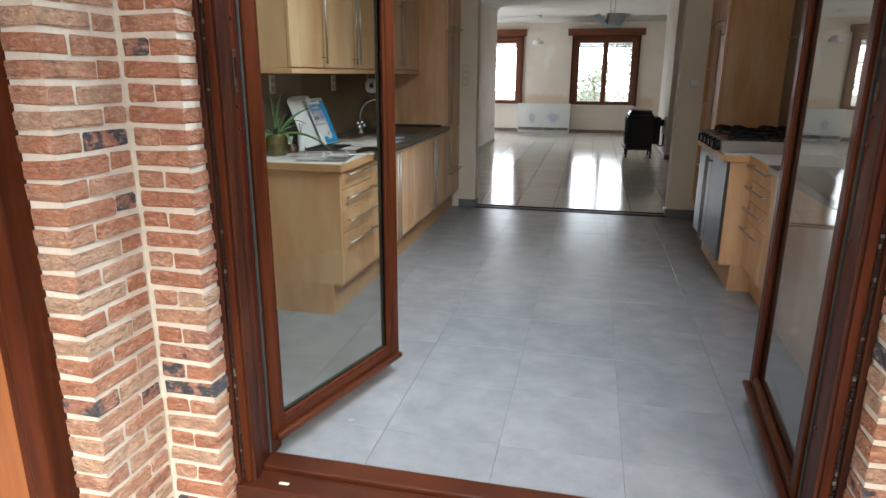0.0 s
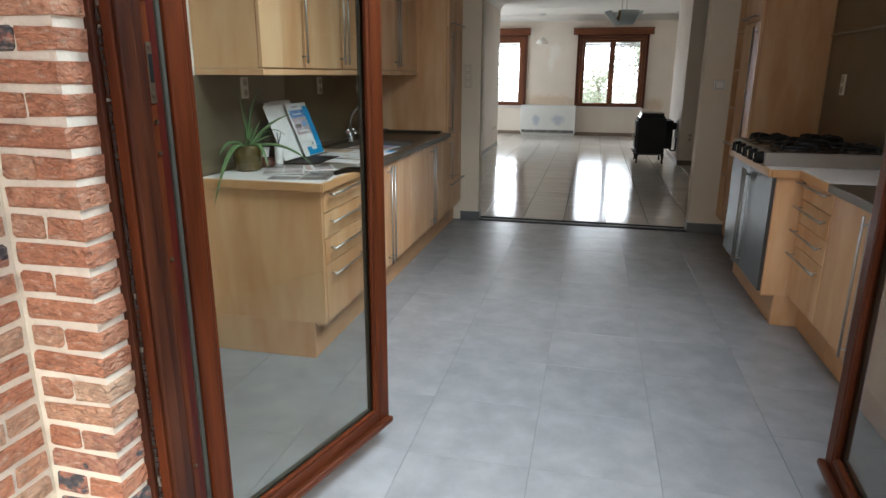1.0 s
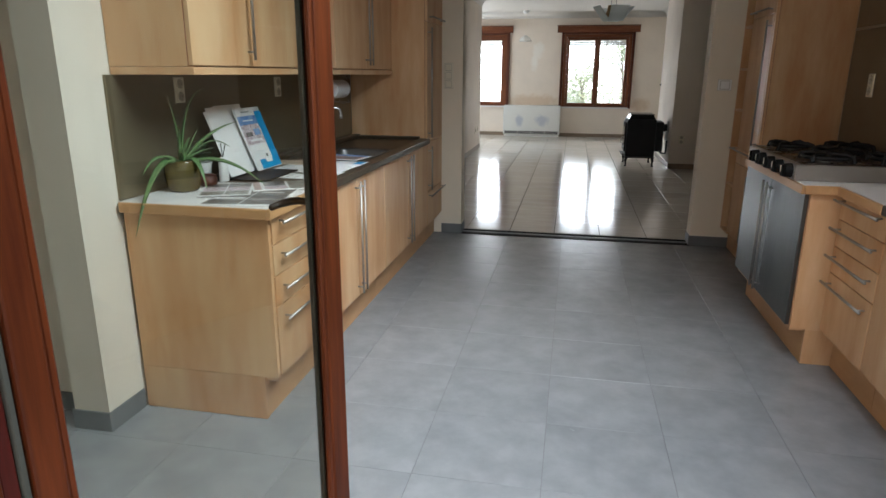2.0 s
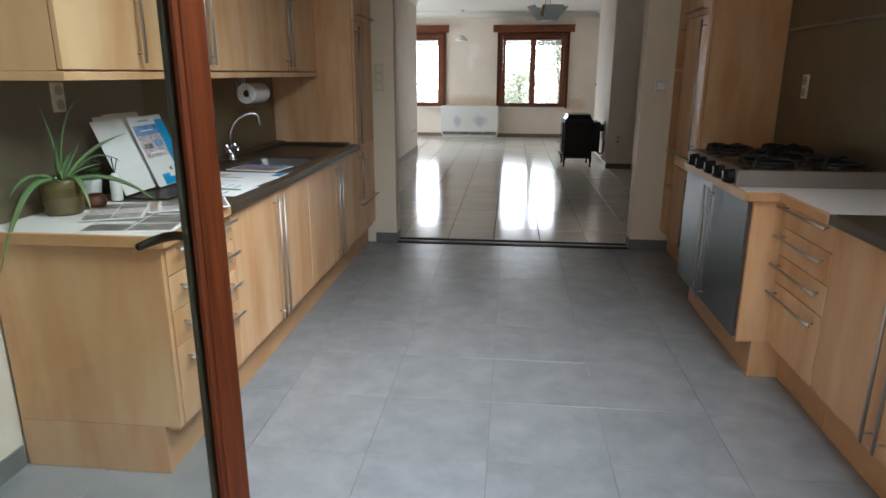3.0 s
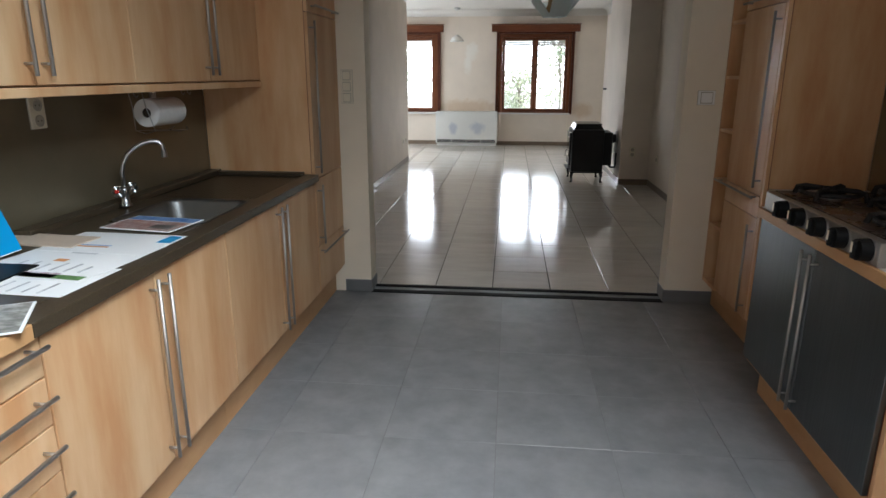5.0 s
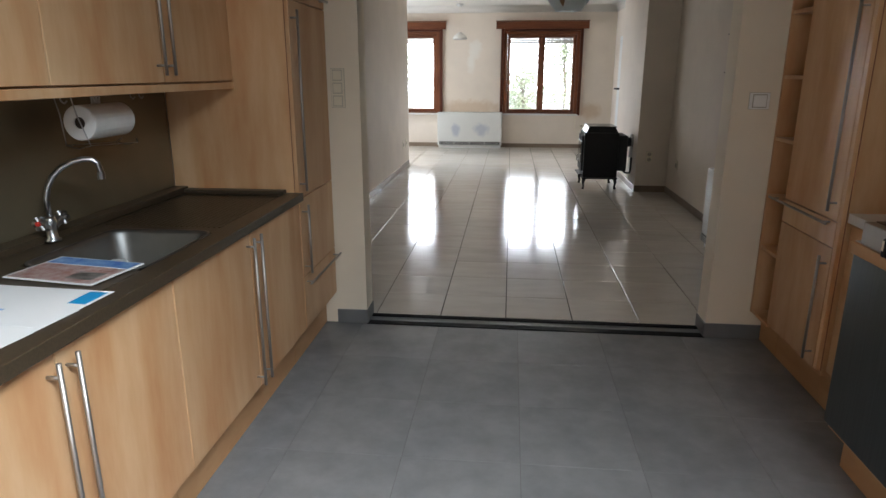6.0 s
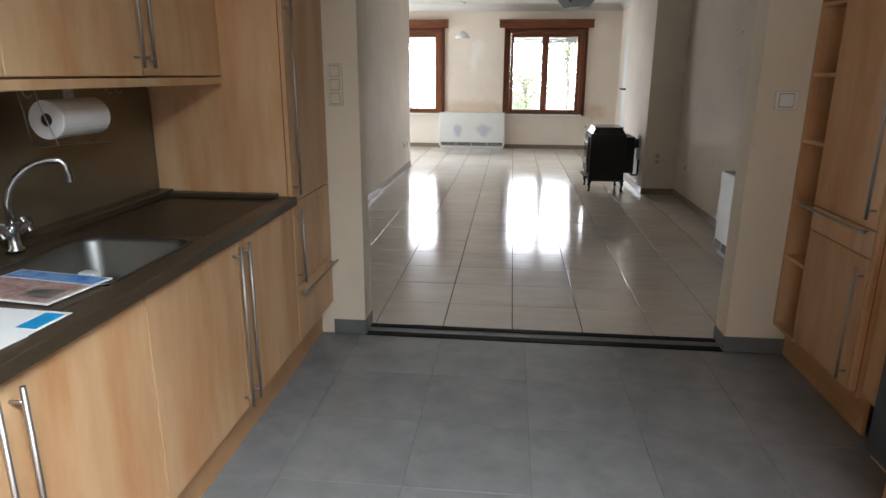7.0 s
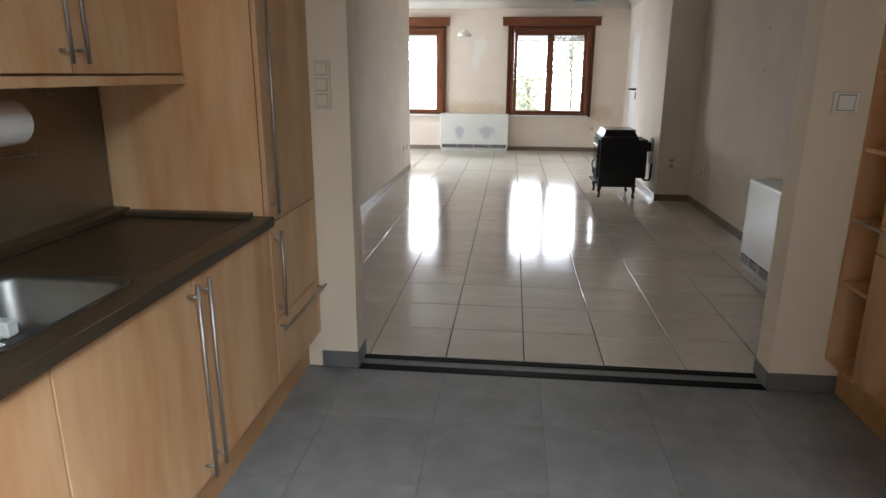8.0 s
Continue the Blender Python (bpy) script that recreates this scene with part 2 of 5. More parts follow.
def ramp_material(name, stops, rough, bump, bump_scale, mottle):
    """Each piece takes its own colour out of the stops, mottled."""
    m = bpy.data.materials.new(name)
    m.use_nodes = True
    n, l = m.node_tree.nodes, m.node_tree.links
    b = n["Principled BSDF"]
    b.inputs["Roughness"].default_value = rough
    info, geo = n.new("ShaderNodeObjectInfo"), n.new("ShaderNodeNewGeometry")
    noise_a = n.new("ShaderNodeTexNoise")
    noise_a.inputs["Scale"].default_value, noise_a.inputs["Detail"].default_value = 26, 6
    l.new(geo.outputs["Position"], noise_a.inputs["Vector"])
    add = n.new("ShaderNodeMath")
    add.operation = "MULTIPLY_ADD"
    l.new(noise_a.outputs["Fac"], add.inputs[0])
    add.inputs[1].default_value = mottle
    l.new(info.outputs["Random"], add.inputs[2])
    sub = n.new("ShaderNodeMath")
    sub.operation = "SUBTRACT"
    l.new(add.outputs[0], sub.inputs[0])
    sub.inputs[1].default_value = mottle * 0.5
    r = n.new("ShaderNodeValToRGB")
    e = r.color_ramp.elements
    e[0].position, e[0].color = stops[0][0], (*stops[0][1], 1)
    e[1].position, e[1].color = stops[-1][0], (*stops[-1][1], 1)
    for p, c in stops[1:-1]:
        e.new(p).color = (*c, 1)
    l.new(sub.outputs[0], r.inputs[0])
    lime = n.new("ShaderNodeTexNoise")
    lime.inputs["Scale"].default_value, lime.inputs["Detail"].default_value = 55, 8
    squash = n.new("ShaderNodeMapping")
    squash.inputs["Scale"].default_value = (0.6, 0.6, 1.6)
    l.new(geo.outputs["Position"], squash.inputs["Vector"])
    l.new(squash.outputs[0], lime.inputs["Vector"])
    smear = n.new("ShaderNodeMapRange")
    smear.inputs["From Min"].default_value, smear.inputs["From Max"].default_value, smear.inputs["To Max"].default_value = 0.55, 0.75, 0.65
    l.new(lime.outputs["Fac"], smear.inputs["Value"])
    over = n.new("ShaderNodeMix")
    over.data_type = "RGBA"
    over.inputs["B"].default_value = (0.60, 0.47, 0.34, 1)
    l.new(smear.outputs[0], over.inputs["Factor"])
    l.new(r.outputs[0], over.inputs["A"])
    patch = n.new("ShaderNodeTexNoise")
    patch.inputs["Scale"].default_value, patch.inputs["Detail"].default_value, patch.inputs["Roughness"].default_value = 26, 8, 0.7
    crease = n.new("ShaderNodeMapping")
    crease.inputs["Rotation"].default_value, crease.inputs["Scale"].default_value = (0.5, 0.5, 0.3), (0.8, 0.8, 1.5)
    patch.inputs["Distortion"].default_value = 1.6
    l.new(geo.outputs["Position"], crease.inputs["Vector"])
    l.new(crease.outputs[0], patch.inputs["Vector"])
    tone = n.new("ShaderNodeMapRange")
    tone.inputs["From Min"].default_value, tone.inputs["From Max"].default_value = 0.3, 0.7
    tone.inputs["To Min"].default_value, tone.inputs["To Max"].default_value = 0.62, 1.38
    l.new(patch.outputs["Fac"], tone.inputs["Value"])
    shade = n.new("ShaderNodeHueSaturation")
    shade.inputs["Saturation"].default_value = 0.93
    l.new(tone.outputs[0], shade.inputs["Value"])
    l.new(over.outputs["Result"], shade.inputs["Color"])
    l.new(shade.outputs[0], b.inputs["Base Color"])
    noise_b = n.new("ShaderNodeTexNoise")
    noise_b.inputs["Scale"].default_value, noise_b.inputs["Detail"].default_value = bump_scale, 6
    noise_b.inputs["Distortion"].default_value = 1.0
    l.new(crease.outputs[0], noise_b.inputs["Vector"])
    bp = n.new("ShaderNodeBump")
    bp.inputs["Strength"].default_value, bp.inputs["Distance"].default_value = bump, 0.022
    l.new(noise_b.outputs["Fac"], bp.inputs["Height"])
    l.new(bp.outputs[0], b.inputs["Normal"])
    return m


BRICK = ramp_material("red_brick", [(0.0, (0.55, 0.36, 0.22)), (0.20, (0.53, 0.30, 0.175)), (0.38, (0.48, 0.205, 0.098)), (0.60, (0.45, 0.172, 0.078)), (0.78, (0.54, 0.30, 0.165)),
                                    (0.94, (0.40, 0.165, 0.10)), (0.97, (0.11, 0.10, 0.10)), (1.0, (0.08, 0.08, 0.085))], 0.9, 1.0, 55, 0.5)


# ---- building helpers ----
def box(bm, x0, x1, y0, y1, z0, z1, bevel=0.0, seg=1):
    m = Matrix.Translation(((x0 + x1) / 2, (y0 + y1) / 2, (z0 + z1) / 2)) @ Matrix.Diagonal((abs(x1 - x0), abs(y1 - y0), abs(z1 - z0), 1))
    made = bmesh.ops.create_cube(bm, size=1, matrix=m)["verts"]
    if bevel:
        edges = list({e for v in made for e in v.link_edges})
        bmesh.ops.bevel(bm, geom=edges, offset=bevel, segments=seg, affect="EDGES", profile=0.5)
    return bm


def rod(bm, a, b, r, seg=12, r2=None):
    a, b = Vector(a), Vector(b)
    turn = (b - a).to_track_quat("Z", "Y").to_matrix().to_4x4()
    bmesh.ops.create_cone(bm, cap_ends=True, segments=seg, radius1=r, radius2=r if r2 is None else r2, depth=(b - a).length,
                          matrix=Matrix.Translation((a + b) / 2) @ turn)
    return bm


def tube(bm, pts, r, seg=10):
    """A bent round bar through the points; r may be a list of radii."""
    pts = [Vector(p) for p in pts]
    rings = []
    for i, p in enumerate(pts):
        d = (pts[min(i + 1, len(pts) - 1)] - pts[max(i - 1, 0)]).normalized()
        q = d.to_track_quat("Z", "Y")
        rad = r[i] if isinstance(r, (list, tuple)) else r
        rings.append([bm.verts.new(p + q @ Vector((rad * math.cos(k * math.tau / seg), rad * math.sin(k * math.tau / seg), 0))) for k in range(seg)])
    for i in range(len(rings) - 1):
        a, b = rings[i], rings[i + 1]
        for k in range(seg):
            bm.faces.new((a[k], a[(k + 1) % seg], b[(k + 1) % seg], b[k]))
    bm.faces.new(rings[0][::-1])
    bm.faces.new(rings[-1])
    return bm


def lathe(bm, profile, centre, seg=24):
    """Turns (radius, height) pairs about the upright through centre."""
    c = Vector(centre)
    rings = [[bm.verts.new(c + Vector((r * math.cos(k * math.tau / seg), r * math.sin(k * math.tau / seg), h))) for k in range(seg)] for r, h in profile]
    for a, b in zip(rings, rings[1:]):
        for k in range(seg):
            bm.faces.new((a[k], a[(k + 1) % seg], b[(k + 1) % seg], b[k]))
    bm.faces.new(rings[0][::-1])
    bm.faces.new(rings[-1])
    return bm


def mesh_of(name, bm, mat, smooth=False):
    me = bpy.data.meshes.new(name)
    bmesh.ops.recalc_face_normals(bm, faces=bm.faces[:])
    bm.to_mesh(me)
    bm.free()
    me.materials.append(mat)
    if smooth:
        me.shade_smooth()
    return me


def thing(name, place, label, category, group="", kind=""):
    """An Empty at a thing's base, which holds its parts."""
    ob = new(name)
    ob.location = place
    ob.empty_display_size = 0.05
    return tagged(ob, label, category, group, kind)


def part(name, bm, mat, parent, label="", smooth=False):
    ob = new(name, mesh_of(name, bm, mat, smooth))
    if parent is not None:
        ob.parent = parent
        if parent.data is None:
            ob.matrix_parent_inverse = Matrix.Translation(-parent.location)
    return tagged(ob, label)


def solid(name, bm, mat, label, category, kind="", group="", smooth=False):
    return tagged(new(name, mesh_of(name, bm, mat, smooth)), label, category, group, kind)


def bx(*a, **k):
    return box(bmesh.new(), *a, **k)


# ---- large structure ----
def wall(name, boxes, mat, label):
    bm = bmesh.new()
    for b in boxes:
        box(bm, *b)
    return solid(name, bm, mat, label, "wall", "structure")


solid("ground", bx(-400, 400, -400, 400, -0.30, -0.06), material("ground", (0.34, 0.33, 0.31), 0.9, vary=0.3, scale=3), "pale grey paved ground outside the house", "ground", "structure")
# roof added out of view to keep sky light off the bricks
solid("terrace_roof", bx(-3.6, 2.4, -0.6, 1.30, 2.62, 2.75), CEILING, "added white roof out of view, shading the brick piers", "roof", "structure")
# unseen wall added behind the camera; it blocks low sky light
wall("garden_wall", [(-9, 9, -5.4, -5.15, -0.06, 3.2), (-9.2, -9, -5.4, 1.7, -0.06, 3.2), (9, 9.2, -5.4, 1.7, -0.06, 3.2)], material("blocking_wall_brick", (0.30, 0.17, 0.12), 0.9, vary=0.3, scale=6), "added red brick wall out of view, blocking low sky")
# assumed wing wall, unseen, added to block sky light from the left
wall("wall_house_wing", [(-2.85, -2.62, -5.1, 1.37, -0.06, 4.5)], material("wing_brick", (0.32, 0.18, 0.12), 0.9, vary=0.3, scale=6), "assumed red brick wing wall out of view, blocking sky on the left")
wall("wall_kitchen_left", [(-2.13, -1.97, 3.165, 6.74, 0, 2.6)], PLASTER_WHITE, "white plaster wall end beside the sink run")
wall("wall_side_passage", [(-3.55, -2.13, 3.28, 3.42, 0, 2.6), (-3.55, -3.4, 2.04, 3.28, 0, 2.6)], PLASTER, "cream plaster wall of the side passage")
wall("wall_door", [(-3.55, -1.10, 1.81, 2.04, -0.06, 2.6), (0.77, 1.81, 1.81, 2.04, -0.06, 2.6), (-1.10, 0.77, 1.81, 2.04, 2.16, 2.6)], PLASTER_WHITE, "plastered wall round the double garden door")
wall("wall_kitchen_right", [(1.56, 1.81, 2.04, 6.74, 0, 2.6)], PLASTER, "cream plaster kitchen wall")
wall("wall_opening", [(-2.13, -1.15, 6.74, 6.90, 0, 2.72), (0.83, 1.81, 6.74, 6.90, 0, 2.72), (-1.15, 0.83, 6.74, 6.90, 2.32, 2.72)], PIER_PLASTER_LIT, "cream plaster piers of the wide opening to the living room")
wall("wall_living_left", [(-2.13, -1.97, 6.90, 13.62, 0, 2.72)], PLASTER, "cream plaster living room wall")
wall("wall_living_return", [(-4.15, -2.13, 13.47, 13.62, 0, 2.72)], PLASTER, "cream plaster return wall of the living room")
wall("wall_living_side", [(-4.15, -4.0, 13.62, 13.9, 0, 2.72), (-4.15, -4.0, 15.9, 16.30, 0, 2.72), (-4.15, -4.0, 13.9, 15.9, 0, 0.7), (-4.15, -4.0, 13.9, 15.9, 2.24, 2.72)], PLASTER, "cream plaster living room wall")
wall("wall_living_right", [(1.66, 1.88, 6.90, 16.30, 0, 2.72)], PLASTER, "cream plaster living room wall")
wall("chimney_breast", [(1.275, 1.66, 11.41, 13.10, 0, 2.72)], PLASTER, "plastered chimney breast behind the stove")
W = [(-3.155, -1.81), (-0.42, 0.925)]
wall("wall_windows", [(-4.15, W[0][0], 16.30, 16.55, 0, 2.72), (W[0][1], W[1][0], 16.30, 16.55, 0, 2.72), (W[1][1], 1.88, 16.30, 16.55, 0, 2.72)]
     + [(a, b, 16.30, 16.55, 0, 0.70) for a, b in W] + [(a, b, 16.30, 16.55, 2.20, 2.72) for a, b in W], PLASTER_STAINED, "cream plaster wall with two windows and water stains")
solid("ceiling_kitchen", box(box(box(bx(-3.55, 1.81, 1.81, 2.129, 2.6, 2.85), -3.55, 1.81, 3.421, 6.90, 2.6, 2.85), -3.55, -0.681, 2.129, 3.421, 2.6, 2.85), 1.251, 1.81, 2.129, 3.421, 2.6, 2.85), CEILING, "white painted kitchen ceiling", "ceiling", "structure")
solid("ceiling_living", bx(-4.15, 1.88, 6.90, 16.55, 2.72, 2.92), CEILING, "white painted living room ceiling", "ceiling", "structure")

# cornice of the living room, a quarter hollow
bm = bmesh.new()
for (ax, ay), (bx2, by2), (nx, ny) in (((-4.0, 16.3), (1.66, 16.3), (0, -1)), ((1.66, 16.3), (1.66, 13.1), (-1, 0)), ((1.66, 11.41), (1.66, 6.9), (-1, 0)), ((-1.97, 6.9), (-1.97, 13.62), (1, 0))):
    rows = []
    for k in range(7):
        a = k / 6 * math.pi / 2
        d, h = 0.12 * (1 - math.cos(a)), 0.12 * (1 - math.sin(a))
        rows.append([bm.verts.new((x + nx * (d + 0.002), y + ny * (d + 0.002), 2.718 - h)) for x, y in ((ax, ay), (bx2, by2))])
    for r, q in zip(rows, rows[1:]):
        bm.faces.new((r[0], r[1], q[1], q[0]))
cornice = solid("cornice", bm, CEILING, "white hollow plaster cornice", "cornice", "structure", smooth=True)
cornice.modifiers.new("thick", "SOLIDIFY").thickness = 0.004

# skirtings
bm = bmesh.new()
for b in ((-1.97, -1.962, 3.165, 3.375, 0, 0.085), (-2.138, -1.962, 3.157, 3.165, 0, 0.085), (-1.33, -1.142, 6.731, 6.74, 0, 0.085), (0.822, 1.14, 6.731, 6.74, 0, 0.085),
          (-1.15, -1.142, 6.74, 6.90, 0, 0.085), (0.822, 0.83, 6.74, 6.90, 0, 0.085), (-3.40, -2.14, 3.272, 3.28, 0, 0.085)):
    box(bm, *b, bevel=0.002)
solid("baseboard_kitchen", bm, SKIRT_G, "grey tile skirting", "skirting", "structure")
bm = bmesh.new()
for b in ((-1.97, -1.962, 6.90, 13.62, 0, 0.09), (-4.0, 1.66, 16.292, 16.30, 0, 0.09), (1.652, 1.66, 6.90, 11.40, 0, 0.09), (1.275, 1.66, 11.402, 11.41, 0, 0.09),
          (1.267, 1.275, 11.402, 13.1, 0, 0.09), (1.652, 1.66, 13.1, 14.53, 0, 0.09)):
    box(bm, *b, bevel=0.002)
solid("baseboard_living", bm, SKIRT_B, "taupe tile skirting", "skirting", "structure")

# floors: a grout bed that carries the tiles
floor_k = solid("floor_kitchen", bx(-3.55, 1.81, 1.951, 6.74, -0.05, -0.003), GROUT, "large grey cement-look floor tiles", "floor", "structure")
floor_l = solid("floor_living", bx(-4.15, 1.88, 6.885, 16.4, -0.05, 0.004), GROUT_L, "glossy beige-grey living room floor tiles", "floor", "structure")
bm = bmesh.new()
solid("threshold_strip", box(box(bm, -1.149, 0.829, 6.727, 6.782, -0.02, 0.004, bevel=0.002), -1.15, 0.83, 6.84, 6.884, -0.02, 0.010, bevel=0.002), STONE, "black stone threshold strips in the opening", "threshold", "structure")
solid("threshold_infill", bx(-1.15, 0.83, 6.783, 6.839, -0.02, 0.005, bevel=0.001), SKIRT_G, "grey strip between the threshold stones", "threshold", "structure")


# ---- garden door ----
frame_ob = thing("door_1", (-0.16, 1.89, 0), "red-brown stained timber double door frame", "door", kind="structure")
rng = random.Random(21)
for s, xo in ((1, -1.095), (-1, 0.765)):
    def jx(a, b):
        return sorted((xo + s * a, xo + s * b))
    bm = bmesh.new()
    box(bm, *jx(0, 0.060), 1.790, 1.832, -0.05, 2.16, bevel=0.006, seg=2)
    box(bm, *jx(0, 0.052), 1.834, 1.866, -0.05, 2.16, bevel=0.004)
    box(bm, *jx(0, 0.030), 1.866, 1.950, -0.05, 2.16, bevel=0.003)
    part("jamb", bm, TIMBER_SHADED, frame_ob)
    part("cover_strip", bx(*jx(-0.013, 0.008), 1.774, 1.7885, -0.05, 2.16, bevel=0.004, seg=2), TIMBER_SHADED, frame_ob)
    part("cover_bead", bx(*jx(0.022, 0.048), 1.781, 1.7895, -0.05, 2.16, bevel=0.004, seg=2), TIMBER, frame_ob)
    # crumbling sealant in the joint between strip and bead
    bm, bm2 = bmesh.new(), bmesh.new()
    for k in range(150):
        z, a = -0.045 + k * 0.0145, rng.uniform(0.008, 0.013)
        box(bm2 if rng.random() < 0.12 else bm, *jx(a, a + rng.uniform(0.004, 0.010)), 1.7835 + rng.uniform(0, 0.004), 1.7895, z, z + rng.uniform(0.006, 0.0145))
    part("sealant", bm, DARK_GAP, frame_ob, "black crumbling sealant")
    part("sealant", bm2, MORTAR_DARK, frame_ob, "pale crumbs of old sealant")
    # lit inner strip with the keeps and their screws, then the rebate and its gasket
    part("keep_strip", bx(*jx(0.031, 0.046), 1.872, 1.896, -0.02, 2.10, bevel=0.003), TIMBER, frame_ob)
    part("lock_keep", bx(*jx(0.0465, 0.0495), 1.875, 1.893, 1.34, 1.47, bevel=0.001), BRONZE, frame_ob)
    part("lock_hole", bx(*jx(0.0497, 0.0505), 1.878, 1.890, 1.385, 1.445), BLACK, frame_ob)
    for z in (0.42, 0.98, 1.23, 1.30, 1.36, 1.46, 1.56):
        part("screw", rod(bmesh.new(), (xo + s * 0.0465, 1.884, z), (xo + s * 0.0515, 1.884, z), 0.005, 8), BRONZE, frame_ob)
    part("rebate", bx(*jx(0.031, 0.037), 1.902, 1.932, -0.02, 2.10, bevel=0.002), TIMBER_RED, frame_ob, "dark red rebate")
    part("gasket", bx(*jx(0.031, 0.041), 1.935, 1.948, 0.03, 2.08, bevel=0.002), RUBBER, frame_ob)
part("lining", bx(-1.099, -1.066, 1.951, 2.042, 0.001, 2.158, bevel=0.002), TIMBER, frame_ob)
part("head", bx(-1.024, 0.704, 1.79, 1.95, 2.08, 2.158, bevel=0.005), TIMBER_H, frame_ob)
bm = bmesh.new()
box(bm, -1.095, 0.765, 1.75, 1.855, -0.055, 0.020, bevel=0.008, seg=2)
box(bm, -1.054, 0.734, 1.857, 1.948, -0.05, 0.036, bevel=0.006, seg=2)
part("sill", bm, TIMBER_H, frame_ob)
for x in (-0.95, -0.45, 0.05, 0.55):
    part("drain_slot", bx(x, x + 0.035, 1.79, 1.802, 0.0185, 0.0215), IVORY, frame_ob)


def door_leaf(name, hinge, free, side, label, handle):
    """A glazed leaf, built along +x from its hinge and turned into place; side is the way in which the weather bar stands out."""
    length = (Vector(free) - Vector(hinge)).length
    ob = thing(name, (0, 0, 0), label, "door leaf", kind="structure")
    st, sh, th, zb, zt = 0.070, 0.056, 0.056, 0.075, 2.075
    for x0, x1, nm in ((0, sh, "stile"), (length - st, length, "stile")):
        bm = box(bmesh.new(), x0, x1, -th / 2, th / 2, zb, zt, bevel=0.006, seg=2)
        part(nm, bm, TIMBER, ob)
    part("rail", bx(sh, length - st, -th / 2 + 0.001, th / 2 - 0.001, zb, zb + 0.064, bevel=0.006, seg=2), TIMBER_H, ob)
    part("rail", bx(sh, length - st, -th / 2 + 0.001, th / 2 - 0.001, zt - 0.085, zt, bevel=0.006, seg=2), TIMBER_H, ob)
    # glazing beads
    for s in (-1, 1):
        bm = bmesh.new()
        y0, y1 = sorted((s * 0.008, s * 0.024))
        box(bm, sh, sh + 0.014, y0, y1, zb + 0.064, zt - 0.085, bevel=0.003)
        box(bm, length - st - 0.014, length - st, y0, y1, zb + 0.064, zt - 0.085, bevel=0.003)
        box(bm, sh + 0.014, length - st - 0.014, y0, y1, zb + 0.064, zb + 0.078, bevel=0.003)
        part("glazing_bead", bm, TIMBER if s == side else RUBBER, ob)
    bm = bmesh.new()
    y0, y1 = sorted((side * th / 2, side * (th / 2 + 0.028)))
    box(bm, 0.01, length - 0.01, y0, y1, zb + 0.004, zb + 0.030, bevel=0.008, seg=2)
    part("weather_bar", bm, TIMBER_H, ob)
    pane = part("pane", bx(sh - 0.01, length - st + 0.01, -0.004, 0.004, zb + 0.056, zt - 0.075), DOOR_GLASS, ob)
    pane.visible_shadow = False
    # lock plate and screws on the hinge edge
    for z in (0.55, 0.95, 1.25, 1.38, 1.52):
        part("screw", rod(bmesh.new(), (-0.003, 0, z), (0.001, 0, z), 0.006, 8), BRONZE, ob)
    part("hinge_plate", bx(-0.004, 0.0, -0.012, 0.012, 1.40, 1.46, bevel=0.001), BLACK, ob)
    if handle:
        s = -side
        part("handle_plate", bx(length - 0.062, length - 0.030, s * th / 2, s * (th / 2 + 0.007), 0.98, 1.12, bevel=0.003), BLACK, ob)
        bm = tube(bmesh.new(), [(length - 0.046, s * (th / 2 + 0.005), 1.075), (length - 0.046, s * (th / 2 + 0.05), 1.075), (length - 0.066, s * (th / 2 + 0.06), 1.075),
                                (length - 0.10, s * (th / 2 + 0.06), 1.075), (length - 0.145, s * (th / 2 + 0.055), 1.073)], [0.010, 0.010, 0.011, 0.010, 0.008])
        part("handle", bm, BLACK, ob, smooth=True)
    d = Vector(free) - Vector(hinge)
    ob.rotation_euler = (0, 0, math.atan2(d.y, d.x))
    ob.location = (hinge[0], hinge[1], 0)
    for c in ob.children:
        c.matrix_parent_inverse = Matrix()
    return ob


door_leaf("door_2", (-1.073, 1.956), (-0.838, 2.787), -1, "open glazed leaf of the red-brown timber door", True)
door_leaf("door_3", (0.745, 1.962), (0.812, 2.850), 1, "open glazed leaf of the red-brown timber door", False)

# timber frame and panel beyond the outer pier
fx = thing("window_outer", (-1.9, 1.39, -0.06), "red-brown outer timber frame with an orange wood panel", "window frame", kind="structure")
bm = bmesh.new()
box(bm, -1.47, -1.402, 1.33, 1.43, -0.06, 2.3, bevel=0.008, seg=2)
box(bm, -1.52, -1.472, 1.35, 1.43, -0.06, 2.3, bevel=0.006)
part("jamb", bm, TIMBER, fx)
part("panel", bx(-2.61, -1.522, 1.38, 1.42, -0.06, 2.3, bevel=0.003), PANEL, fx)

# assumed roof light over the kitchen, unseen; deep dark kerb narrows its light
rl = thing("assumed_roof_light", (0.62, 2.85, 2.6), "assumed roof light out of view, its timber kerb narrowing the light", "roof light", kind="structure")
for x0, x1, y0, y1 in ((-0.68, -0.65, 2.13, 3.42), (1.22, 1.25, 2.13, 3.42), (-0.649, 1.219, 2.13, 2.16), (-0.649, 1.219, 3.39, 3.42)):
    part("kerb", bx(x0, x1, y0, y1, 2.595, 3.60, bevel=0.002), TIMBER, rl)
pane = part("pane", bx(-0.67, 1.24, 2.14, 3.41, 3.603, 3.611), GLASS, rl)
pane.visible_shadow = False

